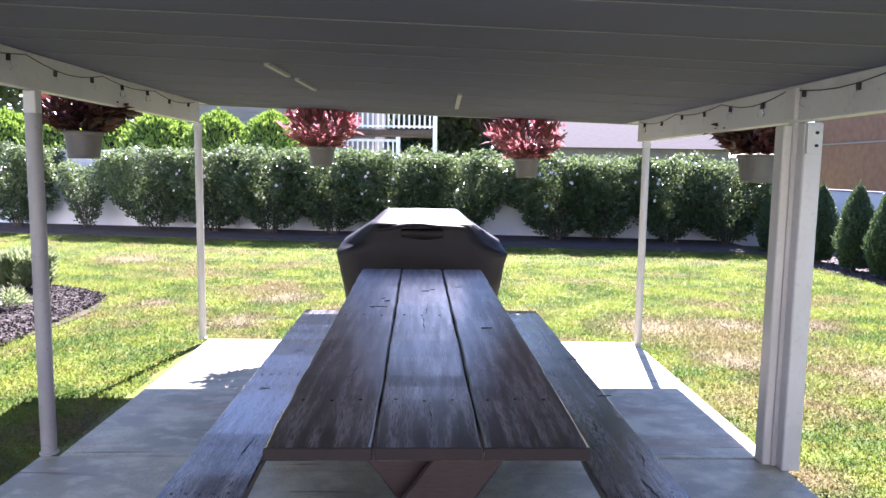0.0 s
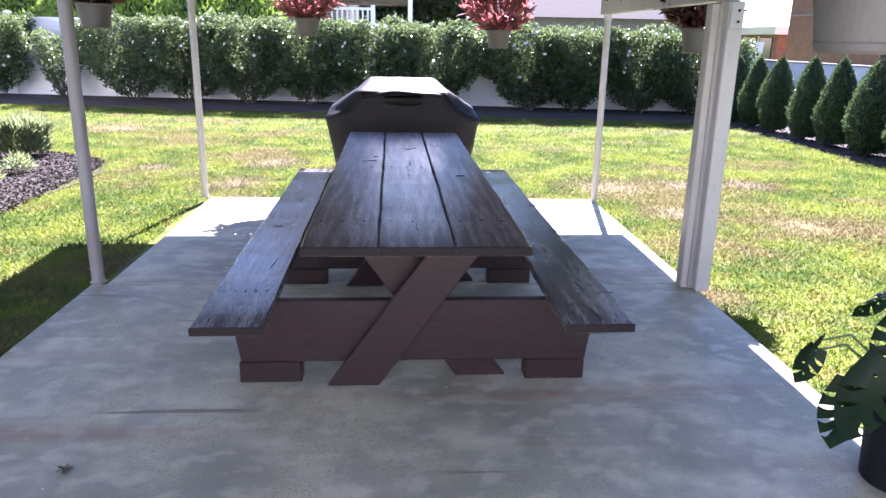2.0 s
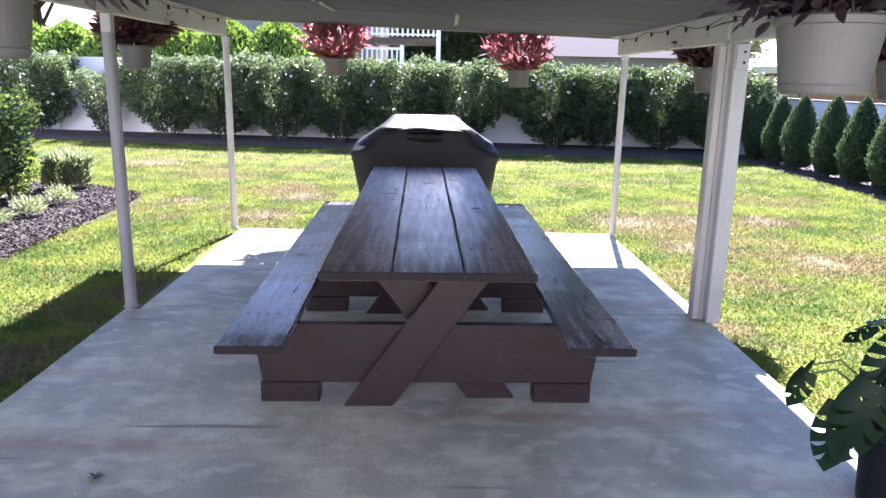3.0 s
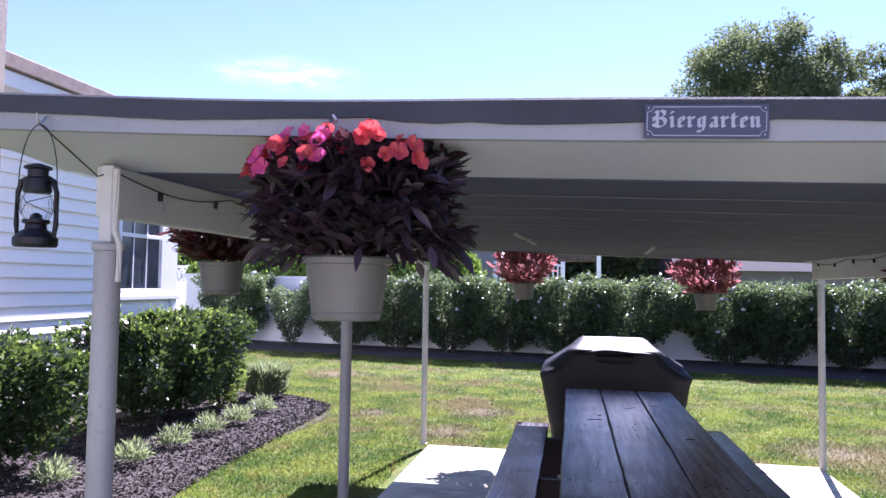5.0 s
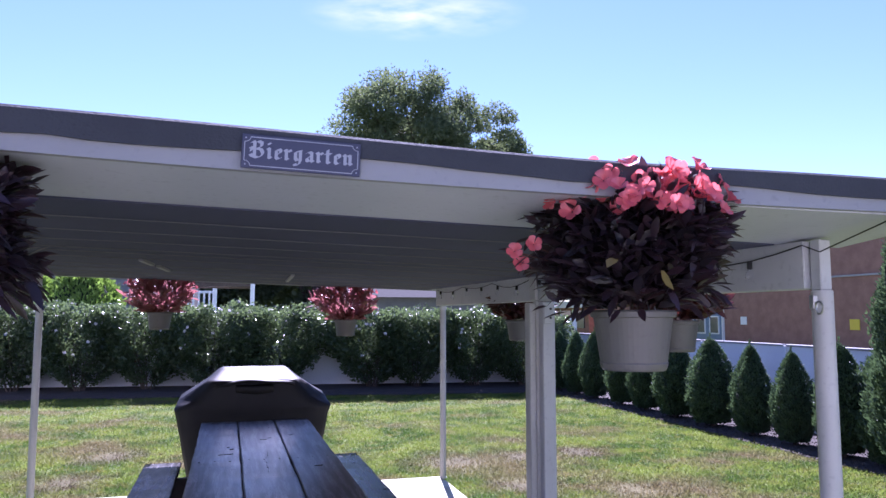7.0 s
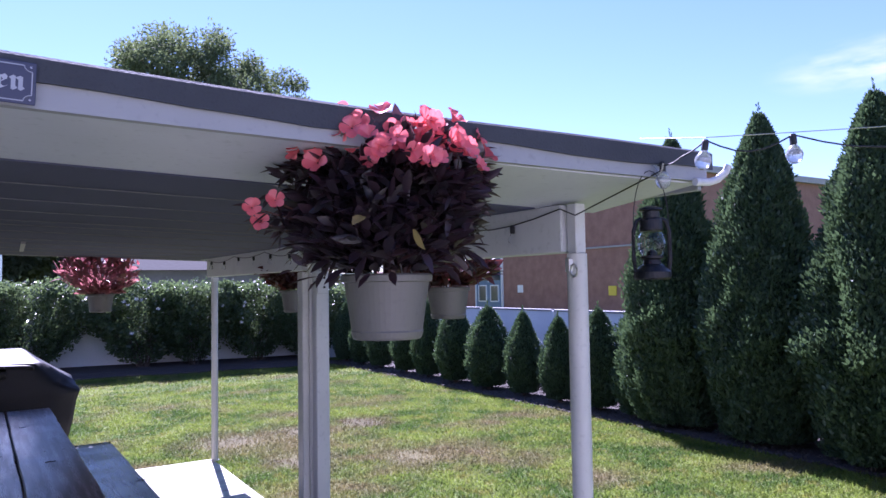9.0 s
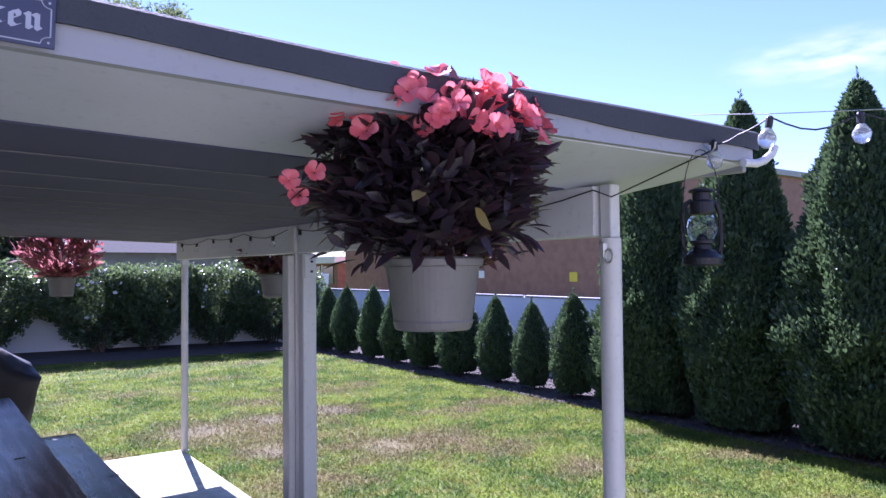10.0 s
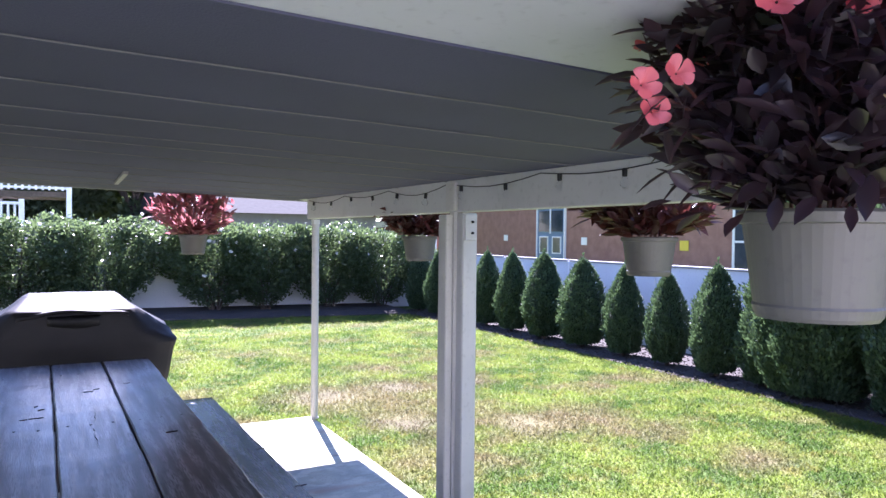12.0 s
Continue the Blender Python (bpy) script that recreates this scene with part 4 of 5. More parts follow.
lantern(pose(-1.735, 0.69, 1.693, 0, 0, 8))
lantern(pose(1.825, 0.713, 1.608, 0, 0, -32))
for x, z in ((-1.735, 2.04), (1.845, 1.945)):
    pts = [(x, 0.712, z + 0.02), (x, 0.70, z + 0.006), (x, 0.69, z - 0.006), (x, 0.68, z + 0.004), (x, 0.675, z + 0.022)]
    hk = part("wall_hook", tube(bmesh.new(), pts, 0.003, seg=6), M_STEEL)
    tagged(hk, "small bent steel hook on the fascia", "hook")


# ---- string lights ----
M_FROST = mat("frosted_glass", (0.70, 0.72, 0.75), (0.78, 0.80, 0.83), 5, 0.2, 0.0)
M_FROST.node_tree.nodes["Principled BSDF"].inputs["Transmission Weight"].default_value = 0.75
ZBULB = lathe(bmesh.new(), [(0.006, -0.030), (0.010, -0.036), (0.018, -0.050), (0.0165, -0.064), (0.007, -0.072)], 12)
ZGLOBE = lathe(bmesh.new(), [(0.008, -0.030), (0.013, -0.036), (0.022, -0.050), (0.024, -0.060), (0.019, -0.076), (0.008, -0.084)], 16)
ZSOCKET = lathe(bmesh.new(), [(0.007, 0.002), (0.010, -0.004), (0.010, -0.028), (0.007, -0.03)], 10)


def string_lights(label, line, bulbs, shape, glass):
    """A cable along a line of points, with a socket and a bulb at each place given."""
    b = thing("string_lights", label, "string lights", "string lights")
    part("cable", tube(bmesh.new(), line, 0.0026, seg=5), M_CABLE, b)
    for k, p in enumerate(bulbs):
        m = pose(*p, 6 * math.sin(k * 2.1), 8 * math.sin(k * 1.3), 0)
        part("socket", ZSOCKET.copy(), M_CABLE, b, m=m)
        part("bulb", shape.copy(), glass, b, "clear glass bulb", smooth=True, m=m)
    return b


def swags(pts, sag, n=6):
    """Points along a cable that hangs a little between its fixings."""
    line = []
    for k, (a, c) in enumerate(zip(pts, pts[1:])):
        for i in range(n):
            t = i / n
            p = Vector(a).lerp(Vector(c), t)
            p.z -= sag[k % len(sag)] * math.sin(math.pi * t)
            line.append(p)
    line.append(Vector(pts[-1]))
    return line


zc = lambda x: 1.92 + LEAN_X * x
ys = (1.12, 1.95, 2.75, 3.6, 4.4, 5.2, 6.05)
for sx, hook in ((-1, (-1.735, 0.685, 2.035)), (1, (1.845, 0.685, 1.945))):
    x = sx * 1.812
    fix = [(x, y, zc(x)) for y in ys]
    line = [Vector(hook), Vector((x, 1.04, zc(x) - 0.03))] + swags(fix, (0.045, 0.025, 0.035))
    bulbs = [line[k] for k in range(2, len(line)) if k % 3 == 1]
    string_lights("string of clear bulbs along the side beam", line, bulbs, ZBULB, M_GLASS)
line = swags([(1.85, 0.70, 1.965), (1.84, 0.60, 1.975), (1.81, 0.49, 2.002), (2.025, 0.36, 2.015), (2.45, 0.08, 2.035), (3.4, -0.53, 2.09), (5.4, -1.8, 2.20)], (0.010, 0.004, 0.04, 0.05))
string_lights("string of large globe bulbs off the roof corner", line, [(1.86, 0.69, 1.975), (1.81, 0.49, 2.002), (2.025, 0.36, 2.015), (2.45, 0.08, 2.035), (3.4, -0.53, 2.09)], ZGLOBE, M_FROST)
wire = part("guide_wire", tube(bmesh.new(), [(1.79, 0.715, 2.046), (1.81, 0.49, 2.010), (2.025, 0.36, 2.022), (5.4, -1.8, 2.21)], 0.0014, seg=5), M_STEEL)
tagged(wire, "taut thin steel guide wire for the lights", "wire")
for x, z in ((-0.90, 2.005), (0.935, 1.955)):
    pts = [(x, 0.715, z + 0.022), (x, 0.698, z + 0.004), (x + 0.008, 0.685, z - 0.012), (x + 0.022, 0.68, z - 0.006), (x + 0.028, 0.68, z + 0.012), (x + 0.018, 0.68, z + 0.026)]
    tagged(part("wall_hook", tube(bmesh.new(), pts, 0.0038, seg=7), M_STEEL), "small bent steel hook on the fascia", "hook")


# ---- house with chimney ----
house = thing("house", "white vinyl-sided house with brown shingled roof and stone chimney", "house")
HX = -6.0
part("wall", box(bmesh.new(), -14.0, HX - 0.02, -6.0, 8.33, -0.1, 3.52), M_SIDING, house)
part("foundation", box(bmesh.new(), HX - 0.02, HX, -6.0, 8.33, -0.1, 0.24), M_SLAB, house)
part("corner_post", box(bmesh.new(), HX - 0.018, HX + 0.04, 8.25, 8.37, 0.24, 3.44, 0.004), M_VINYL, house, "white vinyl corner post")
part("corner_board", box(bmesh.new(), HX - 0.018, HX + 0.046, 8.056, 8.247, 1.42, 2.95, 0.004), M_VINYL, house, "wide white board between window and corner")
boards = {}
z = 0.25
while z < 3.29:
    spans = [(4.9, 8.248)] if z + 0.152 < 1.36 or z > 2.95 else [(4.9, 6.98)]
    for a, b in spans:
        key = (a, b)
        if key not in boards:
            bm = bmesh.new()
            q = [(HX - 0.018, 0.0), (HX + 0.032, 0.0), (HX + 0.034, 0.012), (HX + 0.004, 0.151), (HX - 0.018, 0.150)]
            ring_surface(bm, [[(u, a, w) for u, w in q], [(u, b, w) for u, w in q]])
            boards[key] = bm
        part("siding_board", boards[key].copy(), M_SIDING, house, m=Matrix.Translation((0, 0, z)))
    z += 0.152
win = part("window", box(bmesh.new(), HX - 0.015, HX + 0.004, 7.08, 7.96, 1.50, 2.88), M_WINDOW, house, "double-hung window with blinds behind")
for y0, y1, z0, z1 in ((6.99, 7.08, 1.42, 2.95), (7.96, 8.05, 1.42, 2.95), (7.08, 7.96, 1.42, 1.50), (7.08, 7.96, 2.88, 2.95), (7.08, 7.96, 2.17, 2.22)):
    part("frame", box(bmesh.new(), HX - 0.015, HX + 0.05, y0, y1, z0, z1, 0.005), M_VINYL, win)
part("sill", box(bmesh.new(), HX - 0.01, HX + 0.09, 6.95, 8.40, 1.36, 1.418, 0.006), M_VINYL, win)
for y in (7.37, 7.66):
    part("muntin", box(bmesh.new(), HX + 0.012, HX + 0.02, y - 0.008, y + 0.008, 1.50, 2.88), M_VINYL, win)
part("soffit", box(bmesh.new(), HX - 0.1, HX + 0.34, -6.0, 8.7, 3.44, 3.47), M_VINYL, house)
part("fascia", box(bmesh.new(), HX + 0.34, HX + 0.37, -6.0, 8.7, 3.44, 3.595, 0.004), M_VINYL, house)
part("roof", box(bmesh.new(), HX - 2.2, HX + 0.30, -6.0, 8.7, 3.54, 3.60), M_SHINGLE, house, "brown asphalt shingle roof")
row = box(bmesh.new(), -0.16, 0.0, -6.0, 8.74, 0.0, 0.15, 0.01)
for i in range(16):
    part("shingle", row.copy(), M_SHINGLE, house, m=Matrix.Translation((HX + 0.42 - i * 0.13, 0, 3.603 + i * 0.034)))
chim = part("chimney", box(bmesh.new(), HX + 0.0, HX + 0.62, 3.2, 4.50, -0.1, 6.4, 0.01), M_STONE, house, "tan rough stone chimney")

# unseen wall added behind the patio to bounce fill light under the roof
rear = part("wall_rear", box(bmesh.new(), HX - 0.02, 6.6, -5.2, -4.8, -0.1, 3.3), M_FILLWALL)
tagged(rear, "plain tan wall added out of view to bounce light", "wall", kind="structure")

# ---- mulch bed with shrubs beside the house ----
bm = bmesh.new()
edge = [(-5.98, 2.0)] + [(-3.28 + 0.12 * math.sin(i * 0.9) - 0.02 * i, 2.0 + i * 0.62) for i in range(10)] + [(-3.48, 8.05), (-3.62, 8.35), (-4.0, 8.75), (-4.6, 9.05), (-5.98, 9.2)]
bm.faces.new([bm.verts.new((x, y, -0.036)) for x, y in edge])
ex = bmesh.ops.extrude_face_region(bm, geom=bm.faces[:])
for v in ex["geom"]:
    if isinstance(v, bmesh.types.BMVert):
        v.co.z = -0.08
tagged(part("mulch_bed", bm, M_MULCH), "dark brown bark mulch bed with a curved edge", "mulch bed", kind="structure")
rg = np.random.default_rng(5)


def chips(name, label, n, inside):
    """Loose bark chips lying at all angles."""
    P = inside(n)
    k = len(P)
    D = rg.normal(size=(k, 3)) * np.array([1, 1, 0.35])
    o = part(name, leaf_mesh(name, P, D, rg.uniform(0.02, 0.055, k), rg.uniform(0.008, 0.02, k), rg, 0.05), M_CHIP)
    return tagged(o, label, "mulch", kind="stuff")


def in_bed(n):
    y = rg.uniform(2.2, 9.1, n)
    right = np.interp(y, [2.0, 3.0, 5.0, 7.58, 8.05, 8.35, 8.75, 9.05], [-3.3, -3.25, -3.4, -3.46, -3.5, -3.62, -4.0, -4.6])
    x = right - rg.uniform(0, 1, n) ** 1.3 * 2.2
    return np.stack([x, y, np.full(n, -0.03)], 1)


chips("bark_chips", "loose brown bark chips on the bed", 34000, in_bed)


def shrub(name, label, cat, w, d, h, n, seed, m, leaf=None, flowers=0, base=0.25, leaf_len=0.05, group="", petal=None, clear=0.1, up=0.5, wide=0.62, sprouts=0, vase=0.42, flat=0.86, high=0.75, stalks=9):
    """A shrub with a fan of stems and a crown of many small leaves, uneven and open near the foot."""
    leaf = leaf or M_HEDGE
    rg = np.random.default_rng(seed)
    r = random.Random(seed)
    b = thing(name, label, cat, group, m)
    for k in range(stalks):
        th = r.uniform(0, math.tau)
        tx, ty = math.cos(th) * w * 0.36, math.sin(th) * d * 0.36
        part("stem", tube(bmesh.new(), [(tx * 0.1, ty * 0.1, -0.03), (tx * 0.35, ty * 0.35, h * 0.3), (tx * 0.8, ty * 0.8, h * 0.6), (tx, ty, h * 0.85)], 0.014, 0.004, 5), M_BARK, b)
    u = clear + (1 - clear) * rg.uniform(0, 1, n) ** high
    prof = base + (1 - base) * np.minimum(1, ((u - clear) / vase)) ** 0.7
    prof *= np.sqrt(np.clip(1.02 - np.clip((u - flat) / (1.02 - flat), 0, 1) ** 2, 0.0, 1))
    th = rg.uniform(0, math.tau, n)
    rad = rg.uniform(0, 1, n) ** 0.30
    c, s = np.cos(th), np.sin(th)
    dirs = np.stack([c, s, u * 1.4], 1)
    f = prof * rad * lumpy(dirs * np.array([w, d, h]), seed, 3.6, 0.22)
    x = np.sign(c) * np.abs(c) ** 0.75 * w / 2 * f
    y = np.sign(s) * np.abs(s) ** 0.75 * d / 2 * f
    u = np.where(rg.random(n) < 0.05, u * 1.05, u)
    zz = u * h * (1 + 0.05 * (lumpy(np.stack([x, y, y], 1) * 5, seed + 1, 1.4, 1) - 1))
    P = np.stack([x, y, zz], 1)
    D = np.stack([c, s, np.full(n, up)], 1) + rg.normal(size=(n, 3)) * 0.7
    part("crown", leaf_mesh("crown", P, D, rg.uniform(0.7, 1.3, n) * leaf_len, rg.uniform(0.7, 1.3, n) * leaf_len * wide, rg), leaf, b)
    if sprouts:
        k = rg.choice(np.nonzero(u > 0.86)[0], sprouts)
        Q = np.repeat(P[k] + np.array([0, 0, 0.01]), 9, 0) + rg.normal(size=(sprouts * 9, 3)) * np.array([0.025, 0.025, 0.035])
        part("young_growth", leaf_mesh("young_growth", Q, np.array([0, 0, 0.8]) + rg.normal(size=Q.shape) * 0.6, rg.uniform(0.03, 0.06, len(Q)), rg.uniform(0.015, 0.03, len(Q)), rg), M_SPROUT, b, "yellow-green young shoots")
    if flowers:
        for k in range(flowers):
            p = Vector(max((P[r.randrange(n)] for _ in range(3)), key=lambda q: q[2] - q[1]))
            o = Vector((p.x, p.y, 0.2))
            flower(b, p + o.normalized() * 0.05, (o.x, o.y - 0.3, 0.3), 0.035, petal or M_WHITEPETAL, r)
    return b


shrub("hibiscus_bush", "dense dark green hibiscus bush clipped flat beside the house", "bush", 1.25, 1.8, 1.10, 12000, 41, pose(-5.15, 4.05, 0), leaf=M_BUSH, flowers=2, leaf_len=0.075, base=0.45, sprouts=120)
shrub("hibiscus_bush", "dense green hibiscus bush with a few pale blooms", "bush", 1.2, 2.4, 1.20, 16000, 42, pose(-5.10, 6.9, 0), leaf=M_BUSH, flowers=9, leaf_len=0.075, base=0.5, sprouts=220)
shrub("young_bush", "small bright green bush in the mulch", "bush", 0.5, 0.6, 0.48, 1200, 43, pose(-4.92, 7.8, 0), leaf=M_SPROUT, leaf_len=0.075, base=0.5, clear=0.02, wide=0.35)
shrub("lavender_bush", "rounded grey-green bush with upright stalks", "bush", 0.48, 0.48, 0.40, 2900, 44, pose(-4.66, 8.65, 0), leaf=M_GREYLEAF, leaf_len=0.11, base=0.85, clear=0.0, up=2.2, wide=0.2)
t0 = None
for i, (x, y, sc) in enumerate(((-4.20, 4.84, 1.0), (-4.22, 5.55, 1.05), (-4.21, 6.2, 0.95), (-4.18, 6.8, 0.9), (-4.22, 7.55, 0.85), (-4.40, 4.1, 1.0))):
    if t0 is None:
        rgt = np.random.default_rng(77)
        t0 = thing("border_perennial", "low tuft of narrow grey-green leaves in mulch", "plant", "tufts along the bed", pose(x, y, -0.01))
        d = sphere_dirs(420, rgt)
        d[:, 2] = np.abs(d[:, 2]) + 0.25
        P = d * np.array([0.05, 0.05, 0.03])
        part("leaves", leaf_mesh("leaves", P + d * rgt.uniform(0, 0.11, (420, 1)), d + rgt.normal(size=(420, 3)) * 0.35, rgt.uniform(0.04, 0.09, 420), 0.015, rgt), M_GREYLEAF, t0)
    else:
        copy_thing(t0, pose(x, y, -0.01, 0, 0, i * 71))

# ---- back fence, hedge and bed ----
SLANT = -0.148
fence = thing("back_fence", "tall white vinyl privacy fence with capped posts", "fence")
for i in range(9):
    x = -13.85 + i * 2.40
    at = pose(x, 15.97 + SLANT * x, -0.10 - 0.018 * x, 0, 0, math.degrees(math.atan(SLANT)))
    part("panel", box(bmesh.new(), 0.055, 2.365, -0.018, 0.018, -0.1, 1.66), M_VINYL, fence, m=at)
    part("rail", box(bmesh.new(), 0.05, 2.37, -0.03, 0.03, 1.66, 1.73, 0.006), M_VINYL, fence, m=at)
    p = part("post", box(bmesh.new(), -0.055, 0.055, -0.055, 0.055, -0.15, 1.80, 0.006), M_VINYL, fence, m=at)
    bm = bmesh.new()
    ring_surface(bm, [[(a * w, b * w, z) for a, b in ((-1, -1), (1, -1), (1, 1), (-1, 1))] for w, z in ((0.068, 1.80), (0.068, 1.825), (0.012, 1.87))])
    part("cap", bm, M_VINYL, p)
lattice = thing("lattice_fence", "white vinyl fence with a lattice strip on top", "fence")
for i in range(3):
    x = -11.6 + i * 1.05
    part("post", box(bmesh.new(), x - 0.055, x + 0.055, 12.9, 13.01, -0.05, 1.98, 0.006), M_VINYL, lattice)
    part("panel", box(bmesh.new(), x + 0.057, x + 0.99, 12.94, 12.975, 0.02, 1.60), M_VINYL, lattice)
    part("rail", box(bmesh.new(), x + 0.057, x + 0.99, 12.93, 12.985, 1.89, 1.95, 0.005), M_VINYL, lattice)
    for k in range(8):
        a = x + 0.06 + k * 0.115
        for s in (0, 1):
            bm = tube(bmesh.new(), [(a + (0.115 if s else 0), 12.955 + s * 0.008, 1.60), (a + (0 if s else 0.115), 12.955 + s * 0.008, 1.89)], 0.014, seg=4)
            part("slat", bm, M_VINYL, lattice)
bm = bmesh.new()
rings = []
for i in range(40):
    x = -13.0 + i * 0.495
    y = 14.33 + SLANT * x + 0.05 * math.sin(i * 1.7) + 0.03 * math.sin(i * 0.6)
    rings.append([(x, y, -0.08), (x, y + 0.04, -0.02), (x, y + 0.35, 0.03 + 0.01 * math.sin(i * 2.3)), (x, 15.93 + SLANT * x, 0.05), (x, 15.93 + SLANT * x, -0.08)])
ring_surface(bm, rings)
tagged(part("mulch_bed", bm, M_MULCH), "dark mulch strip along the back fence", "mulch bed", kind="structure")
variants = []
# extra white blooms stand in for backlit glints along the hedge top
HLAB = "tall rose of Sharon shrub with white blooms, some standing for glints, part of a hedge"
spec = [(-9.2, 1.1, 1.82), (-7.55, 1.2, 1.45), (-5.95, 1.33, 1.72), (-4.6, 1.3, 1.74), (-3.3, 1.3, 1.76), (-1.95, 1.33, 1.73), (-0.6, 1.33, 1.75), (0.75, 1.3, 1.72), (2.75, 1.35, 1.70), (3.7, 1.1, 1.66), (5.0, 1.1, 1.68), (6.15, 1.2, 1.62)]
for i, (x, w, h) in enumerate(spec):
    y = 15.25 + SLANT * x
    if i < 5:
        thin = i == 1
        o = shrub("hedge_shrub", HLAB, "shrub", w * (1.0 if thin else 1.62), 1.3, h, 3600 if thin else 16000, 60 + i, pose(x, y, 0), flowers=14 if thin else 34, leaf_len=0.07, base=0.1 if thin else 0.2, clear=0.06, group="shrubs of the back hedge", vase=0.95 if thin else 0.58, flat=0.93, high=0.58, stalks=14)
        variants.append((o, w, h))
    else:
        o, w0, h0 = variants[(0, 2, 3, 4)[i % 4]]
        c = copy_thing(o, pose(x, y + 0.05 * (i % 3), 0, 0, 0, 180 * (i % 2)))
        c.scale = (w / w0, 1, h / h0)

# ---- right-hand fence, small and tall arborvitae ----
rf = thing("side_fence", "low white vinyl fence with a dark top rail", "fence")
for i in range(10):
    y = -4.0 + i * 2.0
    part("panel", box(bmesh.new(), 7.72, 7.75, y + 0.03, y + 1.97, -0.05, 1.15), M_VINYL, rf)
    part("post", box(bmesh.new(), 7.70, 7.77, y - 0.028, y + 0.028, -0.05, 1.16, 0.005), M_VINYL, rf)
    part("rail", box(bmesh.new(), 7.70, 7.77, y + 0.03, y + 1.97, 1.152, 1.185, 0.005), M_BATTEN, rf)
bm = box(bmesh.new(), 6.34, 7.68, -3.0, 14.1, -0.08, -0.028, 0.02)
tagged(part("mulch_bed", bm, M_MULCH), "dark mulch strip under the row of conifers", "mulch bed", kind="structure")
chips("bark_chips", "loose bark chips under the conifers", 9000, lambda n: np.stack([6.27 + rg.uniform(0, 1, n) * 1.3, rg.uniform(0, 14, n), np.full(n, -0.02)], 1))


def conifer(label, R, H, n, seed, m, leaf=None, leaf_len=0.052, top=1.5, group=""):
    """An arborvitae: flat sprays that stand close on a tapering body, over a trunk and a core coloured dark as inner
    shade.
    """
    rg = np.random.default_rng(seed)
    b = thing("arborvitae", label, "conifer", group, m)
    part("trunk", tube(bmesh.new(), [(0, 0, -0.05), (0, 0, H * 0.3), (0, 0, H * 0.9)], 0.03 * H ** 0.5, 0.006, 7), M_BARK, b)
    u = 1 - rg.uniform(0.0, 1, n) ** 0.6
    u = np.where(rg.random(n) < 0.06, rg.uniform(0.85, 1.0, n), u)
    th = rg.uniform(0, math.tau, n)

    def body(u):
        return R * np.minimum(1, (u / 0.7 + 0.58)) * np.clip(1 - u ** top, 0, 1) ** 0.85
    c, s = np.cos(th), np.sin(th)
    f = lumpy(np.stack([c * 2, s * 2, u * H * 2.6], 1), seed, 2.2, 0.10)
    # vertical folds between sprays
    f *= 1 + 0.07 * np.sin(th * 7 + 5 * np.sin(u * 9 + seed))
    rr = (body(u) * f + 0.012) * np.where(rg.random(n) < 0.12, rg.uniform(1.0, 1.13, n), rg.uniform(0.86, 1.04, n))
    P = np.stack([rr * c, rr * s, 0.02 + u * H], 1)
    D = np.stack([c * 0.55, s * 0.55, np.full(n, 0.9)], 1) + rg.normal(size=(n, 3)) * 0.32
    part("crown", leaf_mesh("crown", P, D, rg.uniform(0.6, 1.4, n) * leaf_len, rg.uniform(0.6, 1.2, n) * leaf_len * 0.5, rg), leaf or M_ARB, b)
    # thin leaders that stand up at the tip
    k = 40 * (3 if H > 2 else 2)
    lead = rg.integers(0, k // 40, k)
    up = rg.uniform(0, 1, k)
    Q = np.stack([0.07 * R * np.cos(lead * 2.4) * lead + rg.normal(size=k) * 0.02 * (1.1 - up), 0.07 * R * np.sin(lead * 2.4) * lead + rg.normal(size=k) * 0.02 * (1.1 - up), H * 0.93 + up * (0.10 + 0.085 * H) * (1 - 0.25 * lead)], 1)
    part("leader", leaf_mesh("leader", Q, np.array([0, 0, 1.0]) + rg.normal(size=(k, 3)) * 0.35, np.full(k, leaf_len), np.full(k, leaf_len * 0.35), rg), leaf or M_ARB, b)
    # solid body whose near-black green paints the shade between the sprays
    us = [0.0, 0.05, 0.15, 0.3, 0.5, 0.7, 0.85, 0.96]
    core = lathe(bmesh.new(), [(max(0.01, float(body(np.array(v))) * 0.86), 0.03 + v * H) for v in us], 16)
    part("inner_crown", core, M_ARBSHADE, b)
    return b


LAB = "small dark green arborvitae in a row along the fence"
small = [conifer(LAB, 0.278, 1.22, 11000, 90 + i, pose(6.72, y, 0), top=2.7, leaf_len=0.042, group="row of small arborvitae") for i, y in enumerate((5.98, 6.75, 7.53))]
for i, (y, R, H) in enumerate(((8.41, 1.18, 1.16), (9.35, 1.2, 1.2), (10.25, 1.0, 1.2), (11.05, 0.95, 1.2), (12.1, 0.95, 1.18), (12.9, 0.95, 1.15), (13.75, 0.95, 1.15), (5.3, 1.0, 1.15))):
    c = copy_thing(small[i % 3], pose(6.72, y, 0, 0, 0, 47 * i))
    c.scale = (R, R, H / 1.17)
small[1].scale = (0.86, 0.86, 0.9)
small[2].scale = (0.9, 0.9, 0.94)
LABT = "tall dense arborvitae with feathery sprays"
tall = conifer(LABT, 0.62, 3.2, 62000, 101, pose(6.75, 4.75, 0), top=1.9, leaf_len=0.052, group="tall arborvitae")
tall2 = conifer(LABT, 0.62, 3.25, 62000, 102, pose(6.75, 3.62, 0), top=1.9, leaf_len=0.052, group="tall arborvitae")
